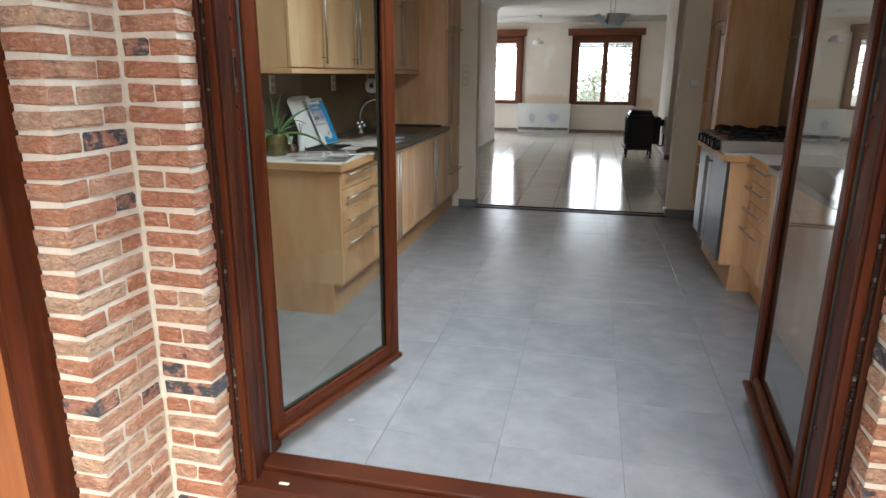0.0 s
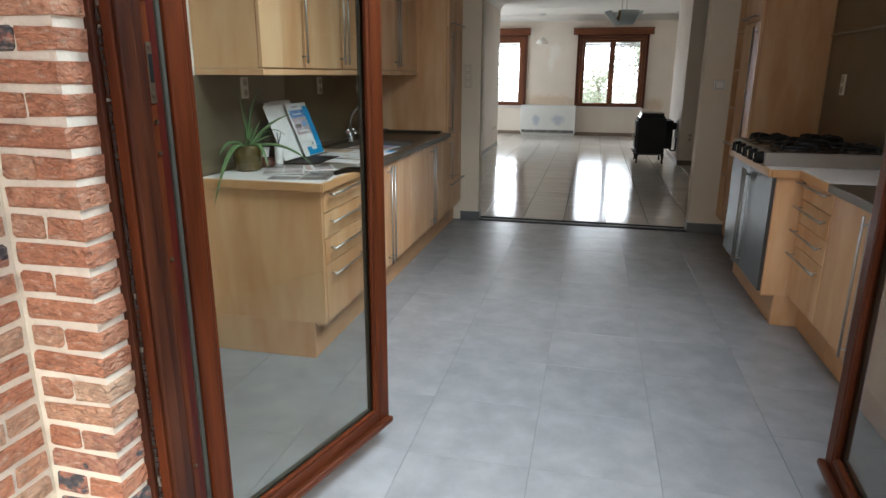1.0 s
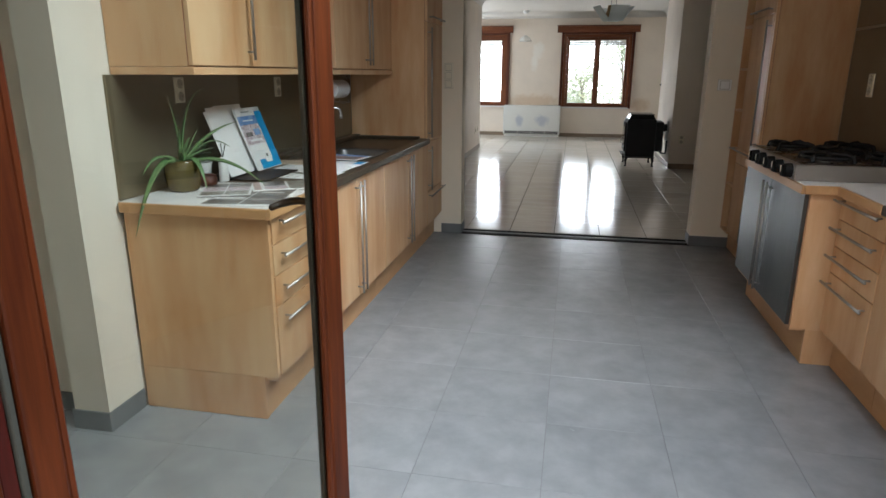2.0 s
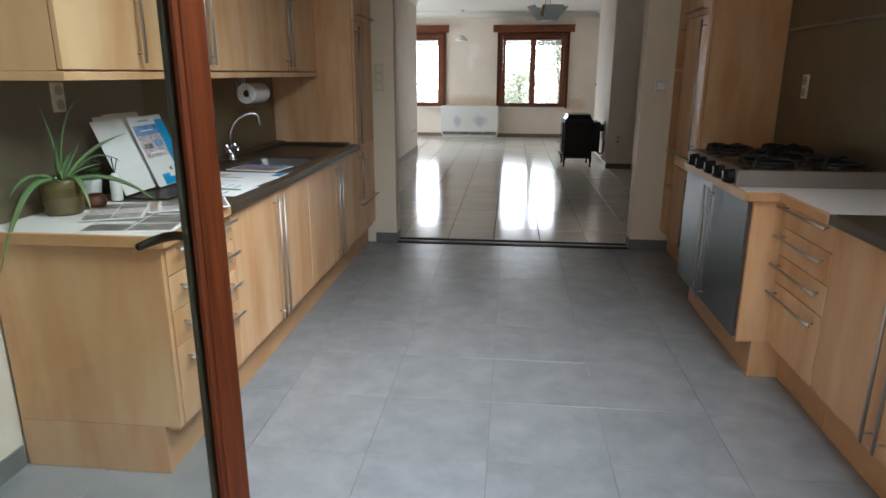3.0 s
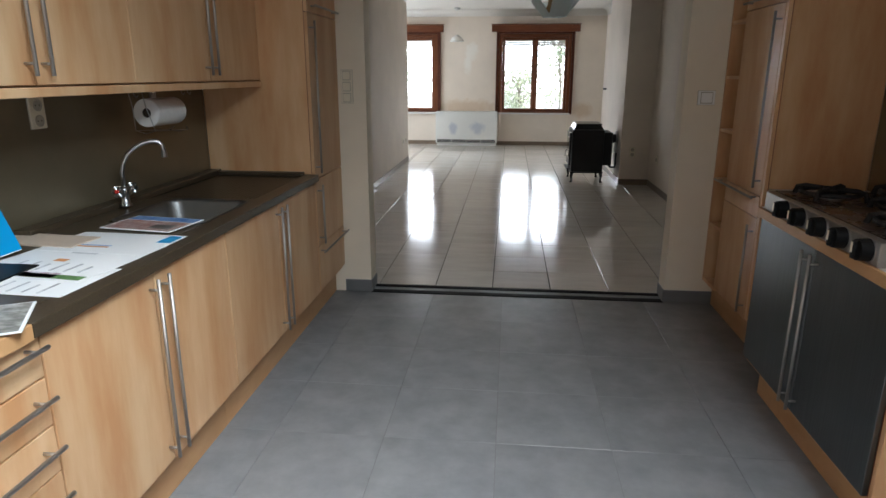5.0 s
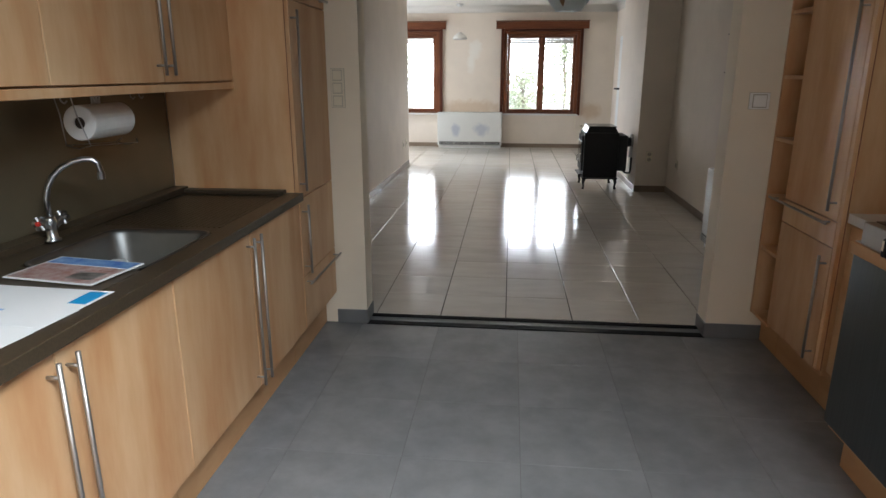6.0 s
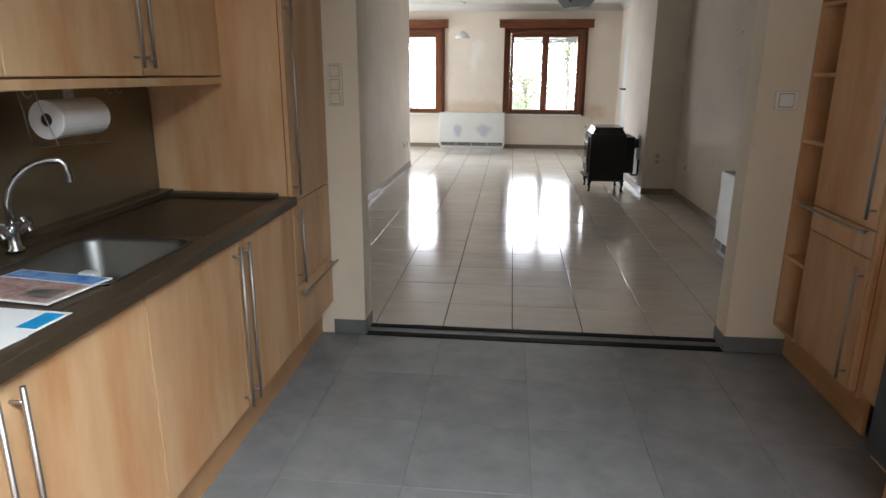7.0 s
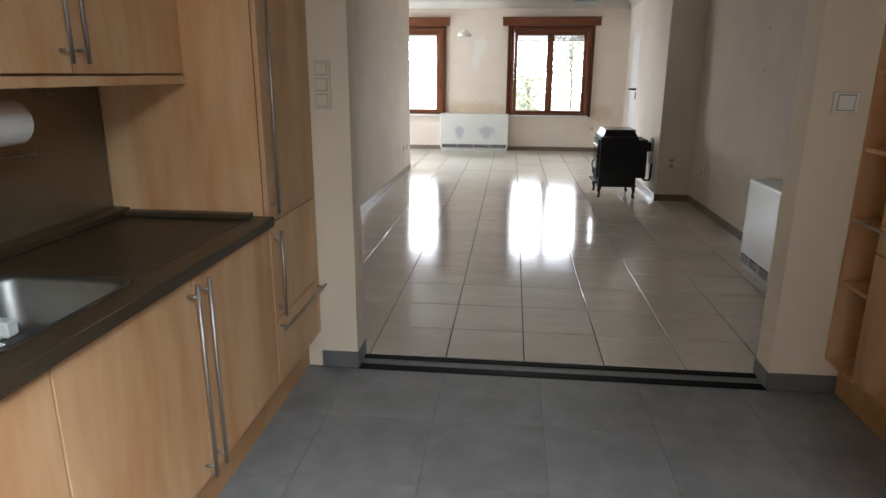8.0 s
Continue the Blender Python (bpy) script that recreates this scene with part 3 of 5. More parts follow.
# assumed side window of the living room, out of view
sw = thing("assumed_side_window", (-4.08, 14.9, 0.7), "assumed red-brown timber side window out of view", "window", kind="structure")
for y0, y1 in ((13.902, 13.98), (14.86, 14.94), (15.82, 15.898)):
    part("stile", bx(-4.14, -4.09, y0, y1, 0.702, 2.238, bevel=0.004), TIMBER, sw)
for z0, z1 in ((0.702, 0.78), (2.16, 2.238)):
    part("rail", bx(-4.139, -4.091, 13.981, 14.859, z0, z1, bevel=0.004), TIMBER_H, sw)
    part("rail", bx(-4.139, -4.091, 14.941, 15.819, z0, z1, bevel=0.004), TIMBER_H, sw)
for y0, y1 in ((13.975, 14.865), (14.935, 15.825)):
    part("pane", bx(-4.118, -4.112, y0, y1, 0.775, 2.165), GLASS, sw).visible_shadow = False

# ---- cabinets ----
def bar_handle(parent, a, b, n):
    """A round steel bar on two standoffs; n is the way out of the front."""
    a, b, n = Vector(a), Vector(b), Vector(n)
    d = (b - a).normalized()
    bm = rod(bmesh.new(), a + n * 0.034, b + n * 0.034, 0.0062, 12)
    for p in (a + d * 0.035, b - d * 0.035):
        rod(bm, p, p + n * 0.034, 0.0045, 8)
    part("handle", bm, STEEL, parent, "brushed steel bar handle", smooth=True)


def cabinet(name, label, category, xb, xf, y0, y1, z0, z1, fronts, group="", plinth=None, front_mat=None, body_mat=None):
    """A unit from its back xb to its front xf. Fronts: name, y0, y1, z0, z1, handle ('v', y, z0, z1 or 'h', z, y0, y1)."""
    s = 1 if xf > xb else -1
    ob = thing(name, ((xb + xf) / 2, (y0 + y1) / 2, z0), label, category, group)
    part("body", bx(*sorted((xb, xf - s * 0.021)), y0 + 0.0005, y1 - 0.0005, z0, z1, bevel=0.001), body_mat or MAPLE, ob)
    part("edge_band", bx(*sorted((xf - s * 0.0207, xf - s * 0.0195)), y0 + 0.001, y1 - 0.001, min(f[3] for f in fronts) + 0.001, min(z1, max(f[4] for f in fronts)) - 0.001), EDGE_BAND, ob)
    for nm, a, b, c, d, h in fronts:
        f = part(nm, bx(*sorted((xf - s * 0.019, xf)), a + 0.0032, b - 0.0032, c + 0.0024, d - 0.0024, bevel=0.002, seg=2), front_mat or MAPLE, ob)
        if h and h[0] == "v":
            bar_handle(f, (xf, h[1], h[2]), (xf, h[1], h[3]), (s, 0, 0))
        elif h:
            bar_handle(f, (xf, h[2], h[1]), (xf, h[3], h[1]), (s, 0, 0))
    if plinth:
        xp = xf - s * plinth
        part("plinth", bx(*sorted((xp - s * 0.016, xp)), y0 + 0.001, y1 - 0.001, 0.002, z0 - 0.001), MAPLE_EDGE, ob)
    return ob


KG = "kitchen cabinets"
XL, XB = -1.330, -1.955
HV = (0.220, 0.848)
# sink run
cabinet("drawer_cabinet", "light maple base cabinet with four drawers and steel bar handles", "cabinet", XB, XL, 3.40, 3.92, 0.17, 0.868,
        [("drawer", 3.40, 3.92, c, d, ("h", h, 3.437, 3.905)) for c, d, h in ((0.755, 0.862, 0.841), (0.625, 0.755, 0.707), (0.495, 0.625, 0.572), (0.195, 0.495, 0.440))], KG, 0.07)
ob = thing("end_panel", (-1.64, 3.39, 0.002), "light maple end panel of the sink run", "panel", KG)
part("panel", bx(XB, XL - 0.004, 3.378, 3.399, 0.195, 0.868, bevel=0.001), MAPLE, ob)
part("plinth", bx(XB, XL - 0.066, 3.378, 3.399, 0.002, 0.1945), MAPLE, ob)
cabinet("base_cabinet", "light maple base cabinet with two tall doors", "cabinet", XB, XL, 3.92, 4.945, 0.17, 0.868,
        [("door", 3.92, 4.425, 0.195, 0.862, ("v", 4.393, *HV)), ("door", 4.425, 4.945, 0.195, 0.862, ("v", 4.458, *HV))], KG, 0.07)
cabinet("sink_cabinet", "light maple base cabinet under the sink", "cabinet", XB, XL, 4.945, 6.15, 0.17, 0.730,
        [("door", 4.945, 5.538, 0.195, 0.862, ("v", 5.502, *HV)), ("door", 5.538, 6.15, 0.195, 0.862, ("v", 5.574, *HV))], KG, 0.07)
cabinet("tall_cabinet", "tall light maple cupboard beside the drainer", "cabinet", XB, XL, 6.152, 6.735, 0.17, 2.30,
        [("drawer", 6.152, 6.735, 0.195, 0.475, ("h", 0.440, 6.165, 6.733)), ("door", 6.152, 6.735, 0.475, 0.875, ("v", 6.186, 0.490, 0.842)),
         ("door", 6.152, 6.735, 0.875, 1.79, ("v", 6.178, 0.912, 1.745)), ("door", 6.152, 6.735, 1.79, 2.30, ("h", 1.825, 6.2, 6.68))], KG, 0.07)
WX = -1.612
cabinet("wall_cabinet", "light maple wall cabinet over the splashback", "wall cabinet", XB - 0.012, WX, 3.42, 4.415, 1.428, 2.20,
        [("door", 3.42, 3.885, 1.430, 2.19, ("v", 3.852, 1.458, 1.98)), ("door", 3.885, 4.415, 1.430, 2.19, ("v", 4.380, 1.458, 1.98))], "wall cabinets")
cabinet("wall_cabinet", "light maple wall cabinet over the splashback", "wall cabinet", XB - 0.012, WX, 4.415, 5.545, 1.428, 2.20,
        [("door", 4.415, 4.93, 1.430, 2.19, ("v", 4.449, 1.458, 1.98)), ("door", 4.93, 5.545, 1.430, 2.19, ("v", 5.503, 1.458, 1.98))], "wall cabinets")
cabinet("wall_cabinet", "light maple wall cabinet over the sink", "wall cabinet", XB - 0.012, WX, 5.545, 6.148, 1.428, 2.20,
        [("door", 5.545, 6.148, 1.430, 2.19, ("v", 5.570, 1.458, 1.98))], "wall cabinets")
solid("light_rail", bx(XB - 0.01, WX + 0.005, 3.418, 6.149, 1.397, 1.426, bevel=0.002), MAPLE, "light maple rail under the wall cabinets", "trim", "structure")
solid("splashback_left", bx(-1.9695, -1.957, 3.378, 6.15, 0.912, 1.396, bevel=0.001), SPLASH, "smooth dark taupe splashback panel", "splashback", "structure")

# worktops of the sink run
ob = thing("white_worktop", (-1.64, 3.63, 0.87), "white worktop with a maple edge", "worktop")
part("top", bx(-1.956, -1.327, 3.366, 3.880, 0.871, 0.910, bevel=0.001), COUNTER_WHITE, ob)
part("edge_band", bx(-1.326, -1.306, 3.353, 3.880, 0.868, 0.909, bevel=0.002), MAPLE_EDGE, ob)
part("edge_band", bx(-1.956, -1.327, 3.353, 3.3655, 0.868, 0.909, bevel=0.002), MAPLE_EDGE, ob)
SX0, SX1, SY0, SY1 = -1.775, -1.388, 4.88, 5.362
ob = thing("dark_worktop", (-1.64, 5.0, 0.87), "dark brown-black worktop with a moulded drainer", "worktop")
bm = bmesh.new()
box(bm, -1.956, SX1, 3.882, SY0, 0.870, 0.908)
box(bm, -1.956, SX0, SY0, SY1, 0.870, 0.908)
box(bm, SX1, -1.306, 3.882, 6.148, 0.870, 0.9082, bevel=0.003, seg=2)
box(bm, -1.956, SX1, SY1, 6.148, 0.870, 0.902)
part("top", bm, COUNTER_DARK, ob)
bm = bmesh.new()
box(bm, -1.954, -1.885, 4.62, 6.146, 0.9025, 0.932, bevel=0.004, seg=2)
box(bm, -1.885, SX1, 6.095, 6.146, 0.9025, 0.924, bevel=0.004, seg=2)
part("raised_rim", bm, COUNTER_DARK, ob)
bm = bmesh.new()
for k in range(22):
    x = -1.86 + k * 0.0215
    box(bm, x, x + 0.009, 5.44, 6.06, 0.9022, 0.9040, bevel=0.0008)
part("drainer_ribs", bm, COUNTER_DARK, ob)
# bowl
sink = thing("sink", (-1.6, 5.2, 0.74), "stainless steel sink bowl set in the worktop", "sink")
bm = bmesh.new()


def ring(bm, x0, x1, y0, y1, z, r, n=6):
    vs = []
    for cx, cy, a0 in ((x1 - r, y1 - r, 0), (x0 + r, y1 - r, 90), (x0 + r, y0 + r, 180), (x1 - r, y0 + r, 270)):
        for k in range(n + 1):
            a = radians(a0 + 90 * k / n)
            vs.append(bm.verts.new((cx + r * math.cos(a), cy + r * math.sin(a), z)))
    return vs


rings = [ring(bm, SX0 - 0.008, SX1 + 0.008, SY0 - 0.008, SY1 + 0.008, 0.9105, 0.07), ring(bm, SX0 + 0.004, SX1 - 0.004, SY0 + 0.004, SY1 - 0.004, 0.9105, 0.06),
         ring(bm, SX0 + 0.012, SX1 - 0.012, SY0 + 0.012, SY1 - 0.012, 0.895, 0.06), ring(bm, SX0 + 0.03, SX1 - 0.03, SY0 + 0.03, SY1 - 0.03, 0.79, 0.06),
         ring(bm, SX0 + 0.06, SX1 - 0.06, SY0 + 0.06, SY1 - 0.06, 0.765, 0.05), ring(bm, -1.60, -1.56, 5.10, 5.14, 0.76, 0.019)]
for a, b in zip(rings, rings[1:]):
    for k in range(len(a)):
        bm.faces.new((a[k], a[(k + 1) % len(a)], b[(k + 1) % len(a)], b[k]))
bowl = part("bowl", bm, SINK_STEEL, sink, smooth=True)
bowl.modifiers.new("thick", "SOLIDIFY").thickness = 0.0015
part("drain", lathe(bmesh.new(), [(0.032, 0.0), (0.032, 0.004), (0.02, 0.005), (0.01, 0.002)], (-1.58, 5.12, 0.762)), CHROME, sink, smooth=True)
# tap
tap = thing("tap", (-1.855, 5.145, 0.916), "chrome swan-neck kitchen tap with two cross handles", "tap")
part("base", lathe(bmesh.new(), [(0.026, 0), (0.026, 0.006), (0.018, 0.012), (0.016, 0.05), (0.02, 0.07), (0.014, 0.085)], (-1.855, 5.145, 0.916)), CHROME, tap, smooth=True)
pts = [(-1.855, 5.145, 0.99), (-1.855, 5.145, 1.06), (-1.847, 5.149, 1.10), (-1.83, 5.158, 1.135), (-1.805, 5.171, 1.162), (-1.775, 5.187, 1.18),
       (-1.745, 5.202, 1.188), (-1.72, 5.215, 1.185), (-1.707, 5.222, 1.172), (-1.702, 5.225, 1.15), (-1.702, 5.225, 1.135)]
part("spout", tube(bmesh.new(), pts, 0.0095, 12), CHROME, tap, smooth=True)
part("aerator", rod(bmesh.new(), (-1.702, 5.225, 1.142), (-1.702, 5.225, 1.118), 0.0125, 14), CHROME, tap)
for dy, col in ((-0.062, material("red_dot", (0.5, 0.03, 0.02), 0.4)), (0.062, material("blue_dot", (0.03, 0.08, 0.4), 0.4))):
    kn = part("knob", rod(bmesh.new(), (-1.855, 5.145 + dy * 0.25, 0.965), (-1.85, 5.145 + dy * 0.8, 0.985), 0.013, 12), CHROME, tap)
    bm = bmesh.new()
    for a in (0, 60, 120):
        c, sn = 0.024 * math.cos(radians(a)), 0.024 * math.sin(radians(a))
        rod(bm, (-1.85 - c, 5.145 + dy * 0.85, 0.987 - sn), (-1.85 + c, 5.145 + dy * 0.85, 0.987 + sn), 0.0085, 10)
    part("cross", bm, CHROME, kn)
    part("dot", rod(bmesh.new(), (-1.85, 5.145 + dy * 0.9, 0.987), (-1.849, 5.145 + dy * 1.08, 0.99), 0.008, 12), col, kn)

# hob run
RB = 1.548
cabinet("hob_cabinet", "maple cabinet with brushed steel doors under the hob", "cabinet", RB, 0.90, 4.445, 5.50, 0.17, 0.868,
        [("door", 4.445, 4.975, 0.195, 0.862, ("v", 4.940, 0.22, 0.84)), ("door", 4.975, 5.50, 0.195, 0.862, ("v", 5.008, 0.22, 0.84))], KG, 0.09, front_mat=STEEL_DOOR)
ob = thing("end_panel", (1.25, 4.434, 0.002), "light maple end panel of the hob cabinet", "panel", KG)
part("panel", bx(0.918, RB, 4.424, 4.444, 0.185, 0.868, bevel=0.001), MAPLE, ob)
part("plinth", bx(0.990, RB, 4.424, 4.444, 0.002, 0.1845), MAPLE, ob)
cabinet("drawer_cabinet", "light maple base cabinet with four drawers and steel bar handles", "cabinet", RB, 1.052, 3.955, 4.422, 0.17, 0.868,
        [("drawer", 3.955, 4.422, c, d, ("h", h, 3.975, 4.415)) for c, d, h in ((0.755, 0.862, 0.846), (0.625, 0.755, 0.712), (0.495, 0.625, 0.578), (0.195, 0.495, 0.446))], KG, 0.075)
cabinet("base_cabinet", "light maple base cabinet with two tall doors", "cabinet", RB, 1.052, 2.90, 3.953, 0.17, 0.868,
        [("door", 3.475, 3.953, 0.195, 0.862, ("v", 3.505, *HV)), ("door", 2.90, 3.475, 0.195, 0.862, ("v", 3.43, *HV))], KG, 0.075)
cabinet("base_cabinet", "narrow recessed maple base cabinet between hob and tall cupboard", "cabinet", RB, 1.10, 5.503, 5.927, 0.17, 0.868,
        [("door", 5.503, 5.927, 0.195, 0.862, None)], KG, 0.07)
ob = thing("white_worktop", (1.3, 4.8, 0.87), "white worktop with a maple edge round the hob", "worktop")
bm = bmesh.new()
box(bm, 0.884, 1.548, 4.420, 5.470, 0.871, 0.910)
box(bm, 1.085, 1.548, 5.4705, 5.928, 0.871, 0.910)
box(bm, 1.036, 1.548, 3.962, 4.419, 0.871, 0.910)
part("top", bm, COUNTER_WHITE, ob)
part("edge_band", bx(0.868, 0.883, 4.405, 5.470, 0.868, 0.909, bevel=0.002), MAPLE_EDGE, ob)
part("edge_band", bx(0.884, 1.036, 4.405, 4.419, 0.868, 0.909, bevel=0.002), MAPLE_EDGE, ob)
part("edge_band", bx(1.020, 1.035, 3.962, 4.404, 0.868, 0.909, bevel=0.002), MAPLE_EDGE, ob)
solid("dark_worktop", bx(1.020, 1.548, 2.89, 3.960, 0.870, 0.912, bevel=0.006, seg=2), COUNTER_DARK, "dark brown-black worktop beside the white one", "worktop")
solid("splashback_right", bx(1.5485, 1.66, 3.90, 5.928, 0.9125, 2.25, bevel=0.001), SPLASH, "smooth dark taupe splashback panel", "splashback", "structure")

# tall unit and its open shelf strip
TX = 1.062
cabinet("tall_cabinet", "tall light maple cupboard beside the hob", "cabinet", RB, TX, 5.93, 6.50, 0.17, 2.30,
        [("filler", 5.93, 5.965, 0.195, 2.30, None), ("door", 5.965, 6.50, 0.195, 0.748, ("v", 5.998, 0.225, 0.708)), ("pull_out_board", 5.965, 6.50, 0.748, 0.862, ("h", 0.852, 5.99, 6.60)),
         ("door", 5.965, 6.50, 0.862, 1.80, ("v", 5.995, 0.905, 1.76)), ("door", 5.965, 6.50, 1.80, 2.30, ("h", 1.835, 6.0, 6.45))], KG, 0.07)
sh = thing("open_shelf", (1.3, 6.6, 0.17), "narrow open maple shelf strip between cupboard and pier", "shelf", KG)
part("back", bx(1.29, RB, 6.502, 6.733, 0.19, 2.30), MAPLE_EDGE, sh)
part("side_board", bx(TX, 1.289, 6.716, 6.733, 0.17, 2.30, bevel=0.001), MAPLE, sh)
for z in (0.17, 0.545, 0.83, 1.13, 1.44, 1.75, 2.05, 2.28):
    part("shelf_board", bx(TX + 0.002, 1.289, 6.502, 6.715, z, z + 0.018, bevel=0.001), MAPLE, sh)
part("plinth", bx(TX + 0.07, TX + 0.086, 6.502, 6.733, 0.002, 0.169), MAPLE_EDGE, sh)

# ---- hob ----
hob = thing("gas_hob", (1.17, 5.07, 0.91), "stainless steel gas hob with black knobs and cast-iron grates", "hob")
HOB_Y = (4.545, 5.42)
part("body", bx(0.874, 1.545, *HOB_Y, 0.911, 0.988, bevel=0.003), STEEL, hob)
part("top_plate", bx(0.905, 1.53, HOB_Y[0] + 0.012, HOB_Y[1] - 0.012, 0.9885, 0.9925, bevel=0.0015), material("brown_hob_plate", (0.075, 0.05, 0.036), 0.28, 0.3, vary=0.3, scale=14, rough_vary=0.15), hob)
for y in (4.60, 4.75, 4.90, 5.06, 5.20):
    kn = part("knob", rod(bmesh.new(), (0.874, y, 0.953), (0.836, y, 0.953), 0.036, 24, 0.033), BLACK, hob)
    part("knob_ring", rod(bmesh.new(), (0.8735, y, 0.953), (0.8705, y, 0.953), 0.0385, 24), CHROME, kn)
    part("knob_grip", bx(0.822, 0.8358, y - 0.008, y + 0.008, 0.925, 0.981, bevel=0.004, seg=2), BLACK, kn)
    part("knob_mark", bx(0.8205, 0.8218, y - 0.0045, y + 0.0045, 0.945, 0.977), IVORY, kn)
BURNERS = ((1.06, 4.71, 0.046), (1.37, 4.70, 0.038), (1.215, 4.985, 0.062), (1.06, 5.27, 0.038), (1.37, 5.27, 0.046))
for cx, cy, r in BURNERS:
    bu = part("burner", lathe(bmesh.new(), [(r + 0.012, 0), (r + 0.012, 0.008), (r, 0.010), (r, 0.020), (r * 0.8, 0.026), (0.004, 0.027)], (cx, cy, 0.9925)), IRON, hob, smooth=True)
    part("burner_ring", lathe(bmesh.new(), [(r + 0.022, 0), (r + 0.022, 0.002), (r + 0.014, 0.003)], (cx, cy, 0.9925)), STEEL, bu)
for cx, cy, r in BURNERS:
    bm = bmesh.new()
    r, z = 0.095 + r * 0.3, 1.020
    ring = [(cx + r * math.cos(k * math.tau / 20), cy + r * math.sin(k * math.tau / 20), z - 0.007) for k in range(21)]
    tube(bm, ring, 0.0095, 8)
    for k in range(4):
        c, sn = math.cos(k * math.pi / 2 + 0.785), math.sin(k * math.pi / 2 + 0.785)
        tube(bm, [(cx + c * 0.028, cy + sn * 0.028, z + 0.006), (cx + c * r * 0.9, cy + sn * r * 0.9, z + 0.008), (cx + c * (r + 0.020), cy + sn * (r + 0.020), z), (cx + c * (r + 0.028), cy + sn * (r + 0.028), 0.9925)], 0.0105, 8)
    part("grate", bm, IRON, hob)
solid("folded_cloth", bx(1.12, 1.30, 5.56, 5.72, 0.9105, 0.935, bevel=0.006, seg=2), IVORY, "small pale folded cloth lying behind the gas hob", "cloth")

rail = thing("utensil_rail", (1.50, 5.0, 1.68), "brushed steel utensil rail on the splashback", "rail")
part("bar", rod(bmesh.new(), (1.505, 3.95, 1.685), (1.505, 5.80, 1.685), 0.008, 12), STEEL, rail)
for y in (4.02, 5.1, 5.72):
    part("bracket", rod(bmesh.new(), (1.548, y, 1.685), (1.505, y, 1.685), 0.006, 10), STEEL, rail)

# ---- sockets and switches ----
def socket(name, place, axis, w, h, cells, label, mat=IVORY, rocker=False):
    """A wall plate; axis is the way it faces ('x+', 'x-', 'y-')."""
    ob = thing(name, place, label, "switch" if rocker else "socket")
    bm = bx(-w / 2, w / 2, -0.009, 0, -h / 2, h / 2, bevel=0.003, seg=2)
    parts = [part("plate", bm, mat, ob)]
    # grey rim drawn as the plate's shadow line
    parts.append(part("back_box", bx(-w / 2 - 0.002, w / 2 + 0.002, -0.002, 0.0, -h / 2 - 0.002, h / 2 + 0.002), SHADOW_JOINT, ob))
    ch = h / cells
    for k in range(cells):
        zc = -h / 2 + ch * (k + 0.5)
        if rocker:
            parts.append(part("joint", bx(-w * 0.36, w * 0.36, -0.0098, -0.0091, zc - ch * 0.42, zc + ch * 0.42), SHADOW_JOINT, ob))
            parts.append(part("rocker", bx(-w * 0.32, w * 0.32, -0.015, -0.0099, zc - ch * 0.36, zc + ch * 0.36, bevel=0.002), mat, ob))
        else:
            r = min(w, ch) * 0.33
            parts.append(part("well", lathe(bmesh.new(), [(r + 0.003, 0), (r + 0.003, 0.003), (r, 0.004), (r * 0.92, 0.001)], (0, 0, 0)), SHADOW_JOINT if w > 0.06 else mat, ob))
            parts[-1].rotation_euler, parts[-1].location = (radians(90), 0, 0), (0, -0.0092, zc)
            for dx in (-0.0095, 0.0095):
                parts.append(part("hole", rod(bmesh.new(), (dx, -0.0105, zc), (dx, -0.0099, zc), 0.0026, 8), DARK_GAP, ob))
    for p in parts:
        p.matrix_parent_inverse = Matrix()
    ob.rotation_euler = (0, 0, radians({"x+": 90, "x-": -90, "y-": 0}[axis]))
    return ob


socket("double_socket", (-1.957, 3.838, 1.329), "x+", 0.068, 0.110, 2, "ivory double socket on the dark splashback")
socket("double_socket", (-1.957, 4.832, 1.325), "x+", 0.076, 0.112, 2, "ivory double socket on the dark splashback")
socket("single_socket", (-1.957, 5.62, 1.372), "x+", 0.05, 0.05, 1, "small white hook plate under the wall cabinet", WHITE_PLASTIC)
socket("double_socket", (1.5485, 5.565, 1.350), "x-", 0.072, 0.136, 2, "ivory double socket on the dark splashback")
socket("triple_switch", (-1.272, 6.74, 1.387), "y-", 0.074, 0.207, 3, "ivory triple light switch on the pier", IVORY, True)
socket("light_switch", (0.966, 6.74, 1.329), "y-", 0.10, 0.082, 1, "white light switch on the pier", SWITCH_WHITE, True)
socket("double_socket", (1.43, 11.41, 0.455), "y-", 0.075, 0.13, 2, "ivory double socket on the chimney breast")
socket("single_socket", (1.66, 10.95, 0.415), "x-", 0.075, 0.10, 1, "ivory socket low on the wall")
socket("single_socket", (-1.97, 13.02, 0.39), "x+", 0.075, 0.12, 1, "ivory socket low on the wall")
socket("single_socket", (-1.97, 13.30, 0.39), "x+", 0.075, 0.12, 1, "ivory socket low on the wall")
socket("single_socket", (1.10, 16.30, 0.45), "y-", 0.075, 0.075, 1, "ivory socket low on the window wall")
solid("cable", tube(bmesh.new(), [(0.965, 16.28, 0.66), (0.96, 16.27, 0.48), (0.965, 16.27, 0.35), (1.01, 16.27, 0.31), (1.06, 16.27, 0.36), (1.09, 16.285, 0.43)], 0.004, 6), IVORY, "thin pale cable hanging to a wall socket", "cable")

